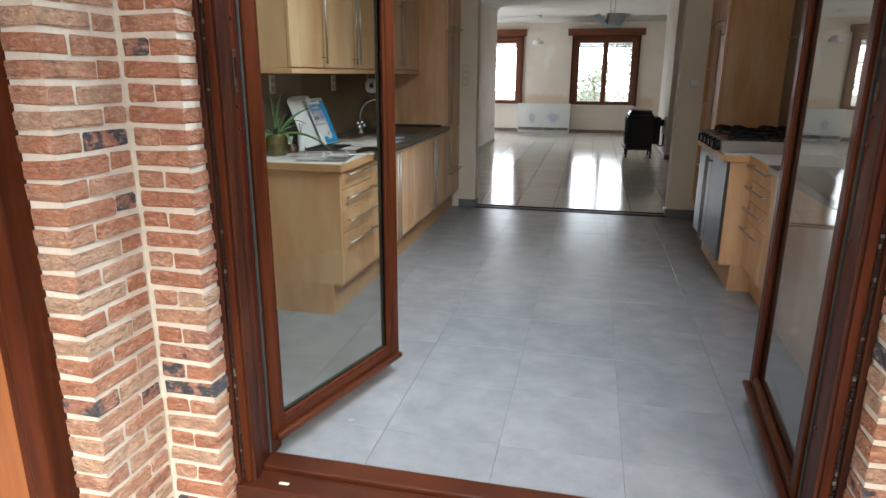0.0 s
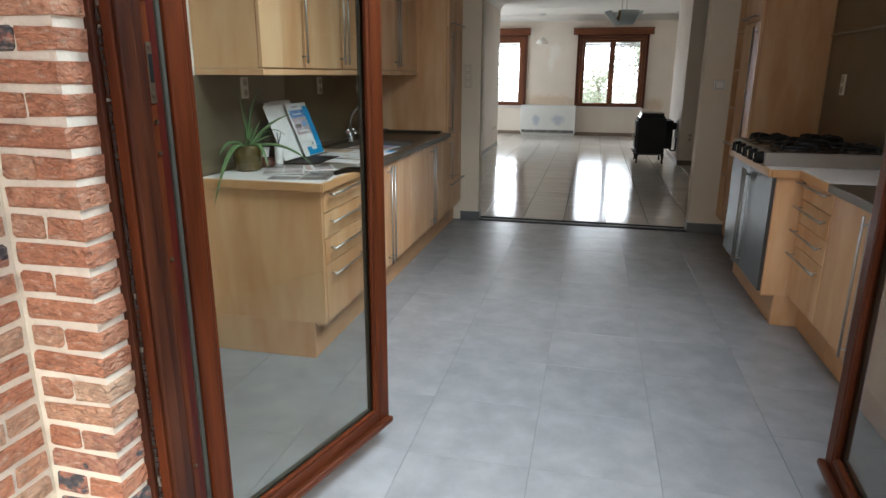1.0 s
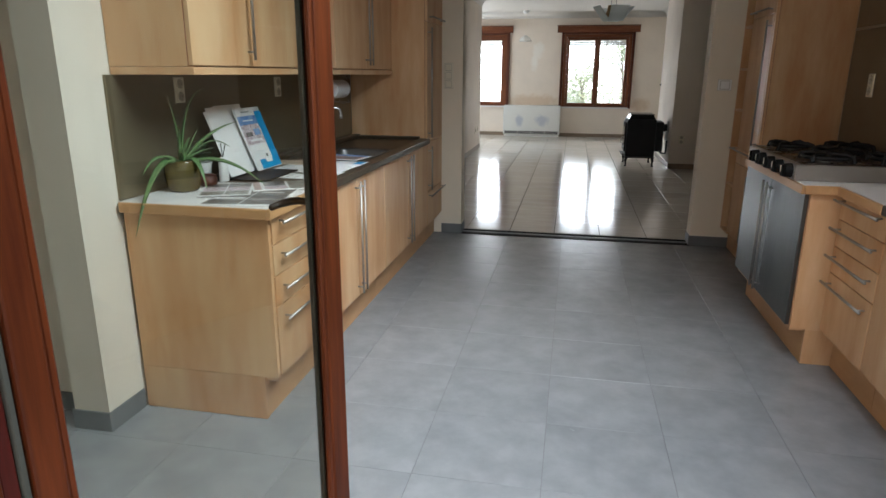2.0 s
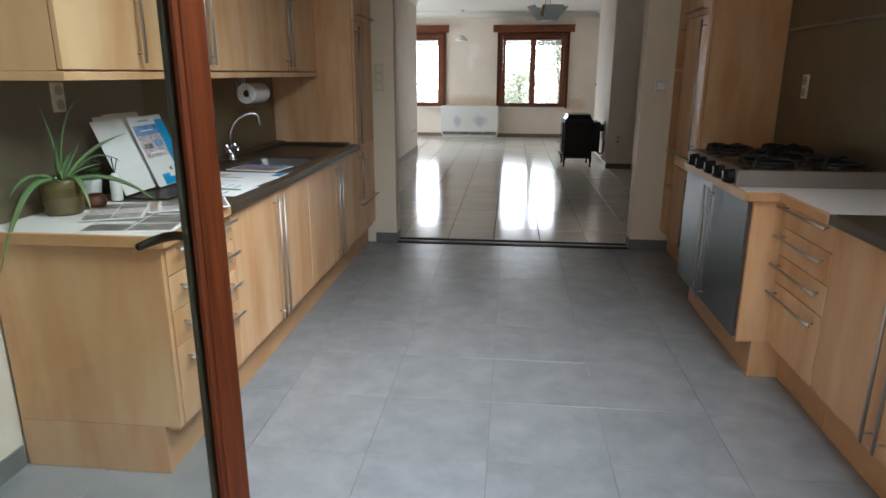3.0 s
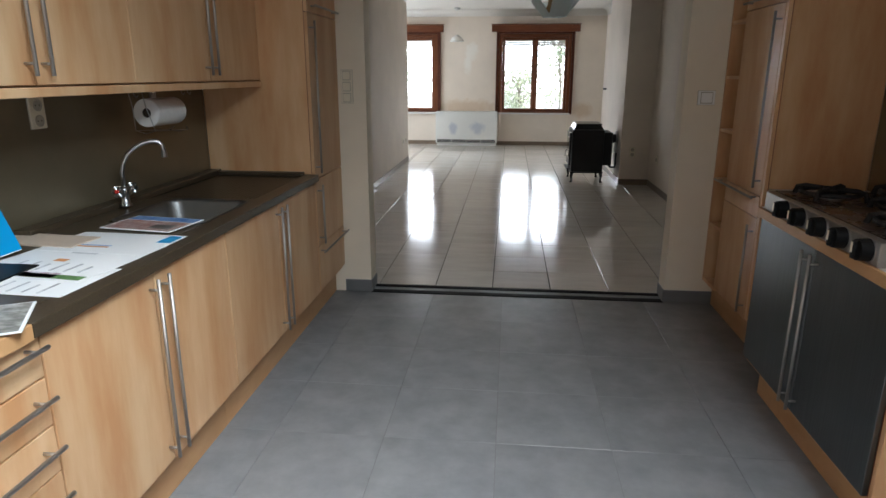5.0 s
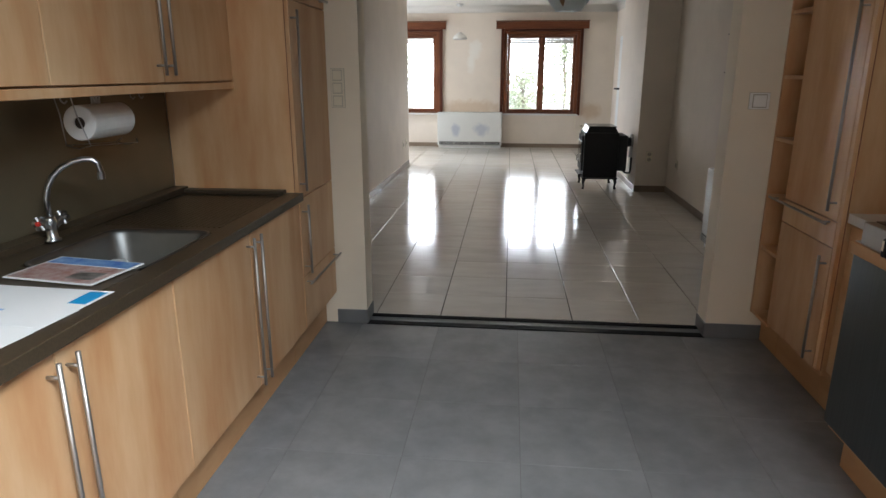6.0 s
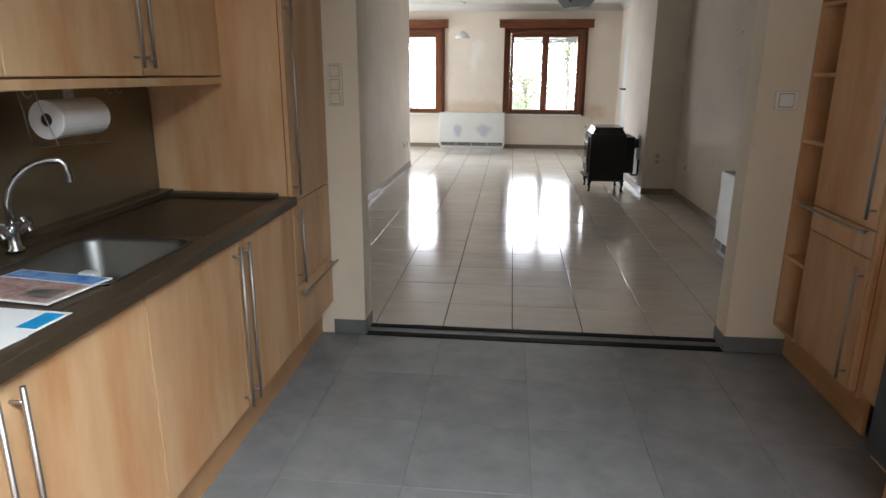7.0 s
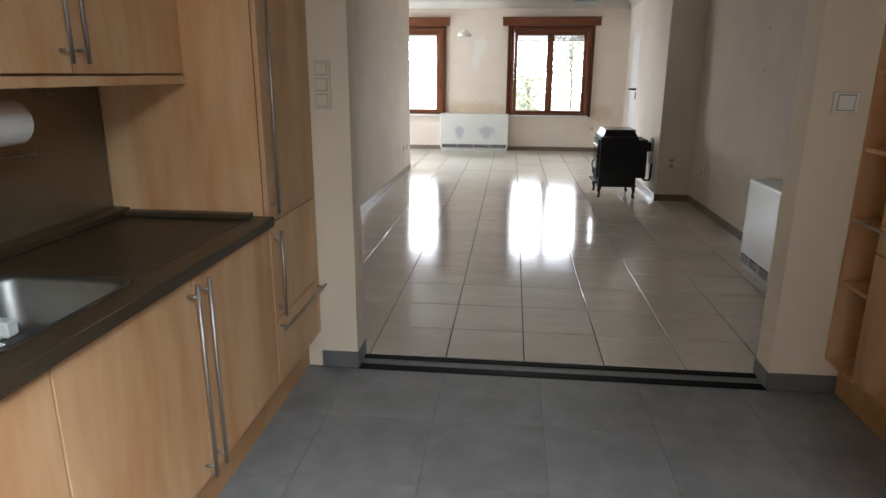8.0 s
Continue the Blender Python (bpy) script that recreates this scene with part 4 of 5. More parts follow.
# ---- living room windows ----
def window(name, x0, x1, label):
    ob = thing(name, ((x0 + x1) / 2, 16.33, 0.70), label, "window", kind="structure")
    z0, z1, y = 0.70, 2.20, 16.29
    for a, b in ((x0 - 0.06, x0 + 0.008), (x1 - 0.008, x1 + 0.06)):
        part("casing", bx(a, b, y - 0.02, y + 0.06, z0 - 0.01, z1 + 0.06, bevel=0.005), TIMBER_W, ob)
    part("casing", bx(x0 + 0.008, x1 - 0.008, y - 0.018, y + 0.06, z1 - 0.012, z1 + 0.058, bevel=0.005), TIMBER_WH, ob)
    part("casing", bx(x0 + 0.008, x1 - 0.008, y - 0.018, y + 0.06, z0 - 0.01, z0 + 0.012, bevel=0.005), TIMBER_WH, ob)
    for a, b in ((x0 - 0.118, x0 - 0.062), (x1 + 0.062, x1 + 0.118)):
        part("architrave", bx(a, b, y - 0.045, y + 0.009, z0 - 0.04, z1 + 0.095, bevel=0.006, seg=2), TIMBER_WD, ob)
    part("architrave", bx(x0 - 0.061, x1 + 0.061, y - 0.040, y + 0.009, z1 + 0.062, z1 + 0.093, bevel=0.004), TIMBER_WD, ob)
    xm = (x0 + x1) / 2
    for a, b in ((x0 + 0.009, xm - 0.001), (xm + 0.001, x1 - 0.009)):
        c, d, w = z0 + 0.013, z1 - 0.013, 0.060
        sash = part("sash", box(box(bmesh.new(), a, a + w, y + 0.01, y + 0.07, c, d, bevel=0.005), b - w, b, y + 0.01, y + 0.07, c, d, bevel=0.005), TIMBER_W, ob)
        part("rail", bx(a + w, b - w, y + 0.011, y + 0.069, c, c + w, bevel=0.005), TIMBER_WH, sash)
        part("rail", bx(a + w, b - w, y + 0.011, y + 0.069, d - w * 0.8, d, bevel=0.005), TIMBER_WH, sash)
        pane = part("pane", bx(a + w - 0.008, b - w + 0.008, y + 0.036, y + 0.042, c + w - 0.008, d - w * 0.8 + 0.008), GLASS, sash)
        pane.visible_shadow = False
    part("astragal", bx(xm - 0.022, xm + 0.022, y - 0.004, y + 0.009, z0 + 0.04, z1 - 0.04, bevel=0.004), TIMBER_W, ob)
    part("window_sill", bx(x0 - 0.08, x1 + 0.08, 16.22, 16.268, 0.655, 0.680, bevel=0.004), WHITE_PLASTIC, ob)
    bm = bmesh.new()
    for k in range(5):
        box(bm, x0 + 0.02, x1 - 0.02, 16.43, 16.445, 2.24 - 0.042 * (k + 1), 2.24 - 0.042 * k - 0.004, bevel=0.004)
    part("roller_shutter", bm, material("grey_shutter", (0.5, 0.5, 0.48), 0.5, vary=0.05), ob)
    p = thing(name.replace("window", "pelmet"), (xm, 16.2, 2.26), "dark red-brown wooden curtain pelmet over the window", "pelmet", "pelmets")
    part("board", bx(x0 - 0.215, x1 + 0.20, 16.10, 16.13, 2.285, 2.42, bevel=0.006, seg=2), TIMBER_WH, p)
    part("top", bx(x0 - 0.205, x1 + 0.19, 16.131, 16.299, 2.395, 2.418), TIMBER_WH, p)
    part("moulding", bx(x0 - 0.225, x1 + 0.21, 16.09, 16.12, 2.422, 2.438, bevel=0.005), TIMBER_WH, p)


window("window_1", *W[1], "red-brown timber window with two sashes")
window("window_2", *W[0], "red-brown timber window with two sashes")


# ---- heaters ----
def heater(name, w, h, d, m, label, enamel):
    """A flat storage heater, built facing -y with its back at y = 0."""
    ob = thing(name, (0, 0, 0), label, "heater", "storage heaters")
    part("case", bx(-w / 2, w / 2, -d, 0, 0.05, h, bevel=0.012, seg=3), enamel, ob)
    part("foot", bx(-w / 2 + 0.02, w / 2 - 0.02, -d + 0.03, -0.02, 0.0, 0.049), WHITE_PLASTIC, ob)
    gr = part("grille", bx(-w / 2 + 0.03, w / 2 - 0.03, -d - 0.004, -d - 0.001, 0.062, 0.125), BLACK, ob)
    for k in range(3):
        part("slat", bx(-w / 2 + 0.03, w / 2 - 0.03, -d - 0.009, -d - 0.0045, 0.072 + k * 0.018, 0.076 + k * 0.018), ENAMEL, gr)
    for k in range(5):
        x = -w / 2 + 0.03 + (w - 0.06) * k / 4
        part("divider", bx(x - 0.005, x + 0.005, -d - 0.011, -d - 0.0045, 0.060, 0.127), ENAMEL, gr)
    part("dial", rod(bmesh.new(), (w / 2 - 0.06, -d, h - 0.075), (w / 2 - 0.06, -d - 0.008, h - 0.075), 0.02, 16), WHITE_PLASTIC, ob)
    ob.matrix_basis = m
    return ob


heater("storage_heater", 1.29, 0.700, 0.22, pose(-1.128, 16.28, 0.012), "white enamel storage heater with two painted grey reflections under the windows", ENAMEL_REFLECTED)
heater("storage_heater", 0.80, 0.685, 0.285, pose(1.648, 8.37, 0.012, 0, 0, -90), "white enamel storage heater on the living room wall", ENAMEL)

# ---- stove ----
st = thing("wood_stove", (0.86, 11.79, 0.012), "black cast-iron wood stove on four bowed legs", "stove")
Y0, Y1 = 11.52, 12.06
part("body", bx(0.636, 1.067, Y0, Y1, 0.165, 0.735, bevel=0.010, seg=2), IRON, st)
bm = bx(0.653, 1.056, Y0 + 0.015, Y1 - 0.015, 0.737, 0.80, bevel=0.0)
for v in bm.verts:
    if v.co.z > 0.79:
        v.co.x += 0.035 if v.co.x < 0.86 else -0.035
        v.co.y += 0.03 if v.co.y < 11.75 else -0.03
STOVE_TOP = material("stove_top", (0.03, 0.03, 0.03), 0.2, vary=0.1)
part("hood", bm, STOVE_TOP, st)
part("top_plate", bx(0.675, 1.034, Y0 + 0.035, Y1 - 0.035, 0.801, 0.815, bevel=0.004), STOVE_TOP, st)
part("base_rim", bx(0.625, 1.078, Y0 - 0.008, Y1 + 0.008, 0.145, 0.164, bevel=0.005), IRON, st)
part("rear_box", bx(1.069, 1.185, Y0 + 0.03, Y1 - 0.05, 0.25, 0.70, bevel=0.012, seg=2), IRON, st)
for x, y in ((0.658, Y0 + 0.02), (1.045, Y0 + 0.02), (0.658, Y1 - 0.02), (1.045, Y1 - 0.02)):
    s = -1 if x < 0.86 else 1
    part("leg", tube(bmesh.new(), [(x, y, 0.146), (x + s * 0.012, y, 0.10), (x + s * 0.002, y, 0.05), (x + s * 0.012, y, 0.012)], [0.024, 0.02, 0.014, 0.02], 10), IRON, st, smooth=True)
door = part("door", bx(0.611, 0.635, Y0 + 0.06, Y1 - 0.06, 0.24, 0.69, bevel=0.006), IRON, st)
part("window", bx(0.605, 0.611, Y0 + 0.11, Y1 - 0.11, 0.34, 0.62, bevel=0.002), material("stove_glass", (0.02, 0.02, 0.02), 0.08), door)
part("handle", tube(bmesh.new(), [(0.61, Y0 + 0.085, 0.46), (0.574, Y0 + 0.085, 0.46), (0.558, Y0 + 0.085, 0.44), (0.558, Y0 + 0.085, 0.37)], 0.008, 8), STEEL, door)
part("ash_ledge", bx(0.58, 0.634, Y0 + 0.05, Y1 - 0.05, 0.185, 0.20, bevel=0.004), IRON, st)
part("flue", rod(bmesh.new(), (1.185, 11.77, 0.60), (1.262, 11.77, 0.60), 0.06, 20), IRON, st)
part("flue_collar", rod(bmesh.new(), (1.256, 11.77, 0.60), (1.274, 11.77, 0.60), 0.105, 24), STEEL, st, "pale metal wall collar")
part("air_pipe", tube(bmesh.new(), [(1.106, 11.62, 0.30), (1.185, 11.62, 0.22), (1.241, 11.62, 0.22), (1.25, 11.62, 0.26), (1.25, 11.62, 0.42)], 0.013, 8), IRON, st, smooth=True)
part("air_lever", bx(1.215, 1.255, 11.60, 11.64, 0.42, 0.56, bevel=0.006), WHITE_PLASTIC, st)

# ---- living room door ----
dl = thing("door_4", (1.65, 15.0, 0), "white painted living room door, closed", "door", kind="structure")
part("panel", bx(1.63, 1.6585, 14.62, 15.52, 0.016, 2.03, bevel=0.003), WHITE_PLASTIC, dl)
for y0, y1, z1 in ((14.54, 14.617, 2.11), (15.523, 15.6, 2.11)):
    part("architrave", bx(1.635, 1.659, y0, y1, 0.012, z1, bevel=0.004), WHITE_PLASTIC, dl)
part("architrave", bx(1.635, 1.659, 14.618, 15.522, 2.034, 2.11, bevel=0.004), WHITE_PLASTIC, dl)
part("handle_plate", bx(1.612, 1.6295, 14.65, 14.70, 1.02, 1.25, bevel=0.003), BLACK, dl)
part("lock_case", bx(1.555, 1.6115, 14.60, 14.74, 1.05, 1.17, bevel=0.006), BLACK, dl)
part("handle", tube(bmesh.new(), [(1.62, 14.68, 1.21), (1.54, 14.68, 1.21), (1.51, 14.70, 1.21), (1.47, 14.80, 1.21)], 0.016, 8), BLACK, dl, smooth=True)

# ---- lamps ----
lamp = thing("pendant_lamp", (0.225, 10.0, 2.72), "pendant lamp of four tilted frosted glass plates under a wooden cup", "lamp")
for k in range(4):
    a = radians(20 + 90 * k)
    c = Vector((0.225, 10.0, 2.0))
    u, v = Vector((math.cos(a), math.sin(a), 0)), Vector((-math.sin(a), math.cos(a), 0))
    bm = bmesh.new()
    lo, hi = c + u * 0.085 + Vector((0, 0, 0.065)), c + u * 0.225 + Vector((0, 0, 0.235))
    w0, w1, n = 0.10, 0.125, (u * 0.11 - Vector((0, 0, 0.13))).normalized() * 0.006
    q = [lo - v * w0, lo + v * w0, hi + v * w1, hi - v * w1]
    top = [bm.verts.new(p) for p in q]
    low = [bm.verts.new(p + n) for p in q]
    bm.faces.new(top)
    bm.faces.new(low[::-1])
    for i in range(4):
        bm.faces.new((top[i], low[i], low[(i + 1) % 4], top[(i + 1) % 4]))
    part("glass_plate", bm, FROST, lamp, "pale blue frosted glass plate")
BRASS = material("warm_wood_cup", (0.42, 0.27, 0.13), 0.4, vary=0.2)
part("cup", lathe(bmesh.new(), [(0.10, 0.11), (0.10, 0.14), (0.075, 0.19), (0.07, 0.25)], (0.225, 10.0, 2.0), 4), BRASS, lamp)
part("bulb_holder", rod(bmesh.new(), (0.225, 10.0, 2.07), (0.225, 10.0, 2.11), 0.04, 16), IVORY, lamp)
for dx in (-0.03, 0.03):
    part("cord", rod(bmesh.new(), (0.225 + dx, 10.0, 2.24), (0.225 + dx, 10.0, 2.69), 0.003, 6), BLACK, lamp)
part("ceiling_rose", rod(bmesh.new(), (0.225, 10.0, 2.68), (0.225, 10.0, 2.719), 0.06, 20), WHITE_PLASTIC, lamp)
lamp2 = thing("small_pendant_lamp", (-1.313, 15.8, 2.72), "small pendant lamp with a scalloped white shade", "lamp")
part("shade", lathe(bmesh.new(), [(0.135, 0.0), (0.13, 0.03), (0.10, 0.075), (0.05, 0.11), (0.022, 0.13)], (-1.313, 15.8, 2.085), 20), material("opal_shade", (0.75, 0.73, 0.68), 0.3), lamp2, smooth=True)
part("cord", rod(bmesh.new(), (-1.313, 15.8, 2.20), (-1.313, 15.8, 2.67), 0.0025, 6), IVORY, lamp2)
part("ceiling_rose", lathe(bmesh.new(), [(0.03, 0), (0.06, 0.03), (0.065, 0.055)], (-1.313, 15.8, 2.663), 20), WHITE_PLASTIC, lamp2, smooth=True)

# wall plugs and nail left in the plaster
for y, z in ((9.58, 1.815), (9.58, 1.475)):
    solid("wall_plug", rod(bmesh.new(), (1.661, y, z), (1.654, y, z), 0.004, 8), BLACK, "small dark plug stuck in the plaster wall", "wall plug")

# ---- things on the sink run ----
def leaf(bm, root, bend, tip, width):
    """A long channelled succulent leaf along an arch from root by bend to tip."""
    n = 12
    root, bend, tip = Vector(root), Vector(bend), Vector(tip)
    prev = None
    for k in range(n + 1):
        t = k / n
        p = root * (1 - t) ** 2 + bend * 2 * t * (1 - t) + tip * t * t
        d = ((bend - root) * (1 - t) + (tip - bend) * t).normalized()
        side = d.cross(Vector((0, 0, 1)))
        side = side.normalized() if side.length > 0.05 else Vector((0.8, 0.6, 0))
        up = side.cross(d)
        w = width * (1 - t ** 1.6) * (0.85 + 0.3 * t) + 0.0008
        row = [bm.verts.new(p + side * a * w + up * b * w) for a, b in ((-1, 0.45), (-0.5, 0.05), (0, -0.1), (0.5, 0.05), (1, 0.45), (0.55, -0.4), (0, -0.6), (-0.55, -0.4))]
        if prev:
            for i in range(8):
                bm.faces.new((prev[i], prev[(i + 1) % 8], row[(i + 1) % 8], row[i]))
        prev = row


ALOE = material("aloe_leaf", (0.085, 0.17, 0.055), 0.4, colour2=(0.13, 0.20, 0.085), scale=14)
PX, PY, PZ = -1.853, 3.648, 0.911
pl = thing("potted_aloe", (PX, PY, PZ), "spiky green aloe in an olive glazed pot", "plant")
part("pot", lathe(bmesh.new(), [(0.060, 0), (0.068, 0.012), (0.075, 0.07), (0.074, 0.128), (0.069, 0.135), (0.062, 0.128), (0.060, 0.10)], (PX, PY, PZ), 32),
     material("olive_glaze", (0.075, 0.058, 0.018), 0.18, colour2=(0.12, 0.09, 0.03), scale=14, coat=0.4), pl, smooth=True)
part("soil", lathe(bmesh.new(), [(0.061, 0.0), (0.061, 0.004), (0.03, 0.01)], (PX, PY, PZ + 0.105), 20), material("soil", (0.04, 0.028, 0.02), 0.95, vary=0.4, scale=60, bump=0.6), pl)
# each leaf: bend and tip as (along the wall, off the wall, up) from the pot's rim, and half its width
for bend, tip, wd in (((0.01, 0.02, 0.30), (0.11, 0.08, 0.31), 0.011), ((0.04, 0.08, 0.13), (0.15, 0.19, 0.17), 0.018), ((0.08, 0.15, 0.06), (0.08, 0.34, -0.095), 0.018),
                      ((-0.01, 0.09, 0.07), (-0.05, 0.14, -0.10), 0.016), ((0.0, 0.0, 0.15), (-0.05, 0.0, 0.29), 0.009), ((0.11, 0.07, 0.14), (0.20, 0.12, 0.05), 0.010),
                      ((-0.19, 0.02, 0.10), (-0.36, 0.01, -0.24), 0.019), ((-0.13, -0.02, 0.09), (-0.22, -0.03, -0.02), 0.015), ((-0.06, 0.05, 0.09), (-0.12, 0.10, 0.03), 0.013),
                      ((0.02, 0.03, 0.07), (0.05, 0.06, 0.14), 0.013), ((-0.02, 0.01, 0.08), (-0.05, 0.04, 0.15), 0.012), ((0.06, -0.01, 0.08), (0.13, -0.03, 0.10), 0.011),
                      ((0.04, 0.04, 0.05), (0.09, 0.11, 0.06), 0.012)):
    bm = bmesh.new()
    rim = Vector((PX, PY, PZ + 0.118))
    leaf(bm, rim + Vector((bend[1] * 0.12, bend[0] * 0.12, 0)), rim + Vector((bend[1], bend[0], bend[2])), rim + Vector((tip[1], tip[0], tip[2])), wd)
    part("leaf", bm, ALOE, pl, smooth=True)
p2 = thing("small_pot_plant", (-1.905, 3.885, PZ), "small dark-leaved plant in a white pot", "plant")
part("pot", lathe(bmesh.new(), [(0.032, 0), (0.045, 0.085), (0.047, 0.09), (0.042, 0.09), (0.04, 0.075)], (-1.905, 3.885, PZ), 20), WHITE_PLASTIC, p2, smooth=True)
rng = random.Random(4)
DARKLEAF = material("dark_leaf", (0.03, 0.07, 0.025), 0.4, vary=0.3)
for k in range(16):
    a, r, z = rng.uniform(0, 6.28), rng.uniform(0.01, 0.04), rng.uniform(0.08, 0.185)
    c = Vector((-1.895 + r * math.cos(a), 3.885 + r * math.sin(a), PZ + z))
    d = Vector((math.cos(a), math.sin(a), rng.uniform(-0.1, 0.8))).normalized()
    sd = d.cross(Vector((0, 0, 1))).normalized()
    bm = bmesh.new()
    v = [bm.verts.new(c + d * x + sd * y + Vector((0, 0, zz))) for x, y, zz in ((-0.02, 0, 0), (0.0, 0.018, 0.004), (0.030, 0, -0.004), (0.0, -0.018, 0.004), (0.0, 0, -0.005))]
    for f in ((0, 1, 4), (1, 2, 4), (2, 3, 4), (3, 0, 4), (0, 3, 1), (1, 3, 2)):
        bm.faces.new([v[i] for i in f])
    part("leaf", bm, DARKLEAF, p2)
solid("small_bowl", lathe(bmesh.new(), [(0.022, 0), (0.038, 0.012), (0.044, 0.03), (0.036, 0.052), (0.027, 0.056), (0.025, 0.046)], (-1.80, 3.752, PZ), 24),
      material("carved_red_brown", (0.13, 0.035, 0.02), 0.5, colour2=(0.03, 0.012, 0.008), scale=70, stretch=(0.3, 0.3, 3), bump=0.6, bump_scale=50), "small carved red-brown bowl beside the plants", "bowl", smooth=True)
bt = thing("diffuser_bottle", (-1.808, 3.905, PZ), "white diffuser bottle with dark sticks", "bottle")
part("bottle", lathe(bmesh.new(), [(0.021, 0), (0.023, 0.004), (0.023, 0.10), (0.020, 0.106), (0.012, 0.108), (0.012, 0.114)], (-1.808, 3.905, PZ), 20), WHITE_PLASTIC, bt, smooth=True)
for dx, dy in ((0.014, 0.008), (-0.012, 0.012), (0.004, -0.015)):
    part("stick", rod(bmesh.new(), (-1.808, 3.905, PZ + 0.11), (-1.808 + dx, 3.905 + dy, PZ + 0.175), 0.002, 6), BLACK, bt)

INK = material("grey_ink", (0.58, 0.58, 0.59), 0.5, vary=0.6, scale=25)
PHOTO_D = material("dark_photo_print", (0.025, 0.022, 0.02), 0.3, colour2=(0.26, 0.24, 0.22), scale=16, stretch=(1, 2.5, 1))
PHOTO_G = material("garden_photo_print", (0.09, 0.085, 0.06), 0.3, colour2=(0.42, 0.40, 0.36), scale=30, stretch=(1, 1.6, 1))
PHOTO_B = material("blue_print", (0.02, 0.13, 0.45), 0.3, colour2=(0.25, 0.42, 0.65), scale=28)
CYAN = material("cyan_print", (0.01, 0.30, 0.62), 0.3, vary=0.08, scale=10)
PHOTO_R = material("red_brown_print", (0.30, 0.12, 0.09), 0.3, colour2=(0.50, 0.42, 0.40), scale=45)
PHOTO_P = material("pale_pink_print", (0.28, 0.16, 0.17), 0.4, colour2=(0.72, 0.70, 0.74), scale=55)
ORANGE = material("orange_print", (0.65, 0.25, 0.05), 0.4, vary=0.2)
GREEN = material("green_print", (0.12, 0.25, 0.08), 0.4, vary=0.4, scale=30)
BEIGE = material("beige_card", (0.55, 0.44, 0.34), 0.6, vary=0.08)


def sheet(name, label, m, w, h, t, prints, base=None, category="paper"):
    """A printed sheet or booklet lying in the plane of m, with prints x0, x1, y0, y1, material."""
    ob = thing(name, (0, 0, 0), label, category)
    b = part("page", bx(-w / 2, w / 2, -h / 2, h / 2, 0, t, bevel=min(0.0006, t / 4)), base or PAPER, ob)
    for k, (x0, x1, y0, y1, mat) in enumerate(prints):
        part("print", bx(x0 * w / 2, x1 * w / 2, y0 * h / 2, y1 * h / 2, t + 0.0001, t + 0.0003 + 0.0002 * k), mat, b)
    ob.matrix_basis = m
    return ob


def lines(x0, x1, y0, y1, n):
    return [(x0, x1 - (0.15 if k % 3 == 2 else 0), y1 - (y1 - y0) * k / n - (y1 - y0) * 0.16 / n, y1 - (y1 - y0) * k / n, INK) for k in range(n)]


ZW, ZD = 0.9112, 0.9095
def photos(cols, rows, mats, gap=0.05):
    """A page of small pictures in a grid, with white gaps between them."""
    out = []
    for i in range(cols):
        for k in range(rows):
            x0, y0 = -0.95 + 1.9 * i / cols, -0.95 + 1.9 * k / rows
            out.append((x0, x0 + 1.9 / cols - gap, y0, y0 + 1.9 / rows - gap, mats[(i * rows + k * 2) % len(mats)]))
    return out


sheet("photo_brochure", "photo brochure spread open on the white worktop", pose(-1.50, 3.62, ZW, 0, 0, 10), 0.32, 0.46, 0.003,
      photos(2, 4, [PHOTO_D, PHOTO_G, PHOTO_D, PHOTO_R]) + [(-0.9, -0.1, -0.45, -0.38, PAPER), (0.1, 0.7, 0.1, 0.16, PAPER)])
sheet("photo_brochure", "photo brochure lying on the white worktop", pose(-1.665, 3.68, ZW + 0.0045, 0, 0, 24), 0.21, 0.30, 0.003, photos(2, 3, [PHOTO_G, PHOTO_D, PHOTO_P]))
sheet("magazine", "glossy magazine with green and grey photos", pose(-1.46, 3.83, ZW + 0.0042, 0, 0, -60), 0.21, 0.30, 0.004, [(-0.95, 0.95, 0.05, 0.95, PHOTO_G), (-0.95, 0.1, -0.65, -0.02, PHOTO_D), (0.18, 0.95, -0.65, -0.02, PHOTO_P), (-0.95, 0.95, -0.95, -0.75, PHOTO_R)])
sheet("paper_sheet", "white printed sheet lying on the dark worktop", pose(-1.555, 4.185, ZD, 0, 0, 87), 0.25, 0.40, 0.0008, lines(-0.85, -0.2, -0.8, 0.8, 7) + [(0.1, 0.45, -0.3, 0.3, PHOTO_P)])
sheet("paper_sheet", "white printed sheet with a green heading", pose(-1.57, 4.31, ZD + 0.0014, 0, 0, 84), 0.25, 0.40, 0.0008, [(-0.9, -0.62, -0.9, 0.2, GREEN), (-0.88, -0.6, 0.3, 0.75, PHOTO_R), (0.3, 0.5, 0.0, 0.2, ORANGE)] + lines(-0.4, 0.2, -0.85, 0.6, 6))
sheet("paper_sheet", "white printed sheet with an orange heading", pose(-1.56, 4.45, ZD, 0, 0, 85), 0.25, 0.40, 0.0012, [(-0.8, -0.3, 0.3, 0.8, ORANGE), (-0.1, 0.25, -0.2, 0.25, INK), (0.4, 0.5, -0.8, 0.8, INK)])
sheet("paper_sheet", "white printed sheet with coloured bars", pose(-1.55, 4.575, ZD + 0.0016, 0, 0, 87), 0.25, 0.40, 0.0010, [(-0.5, -0.4, -0.1, 0.8, ORANGE), (-0.35, -0.28, -0.1, 0.6, PHOTO_B), (0.2, 0.9, -0.95, -0.7, CYAN)])
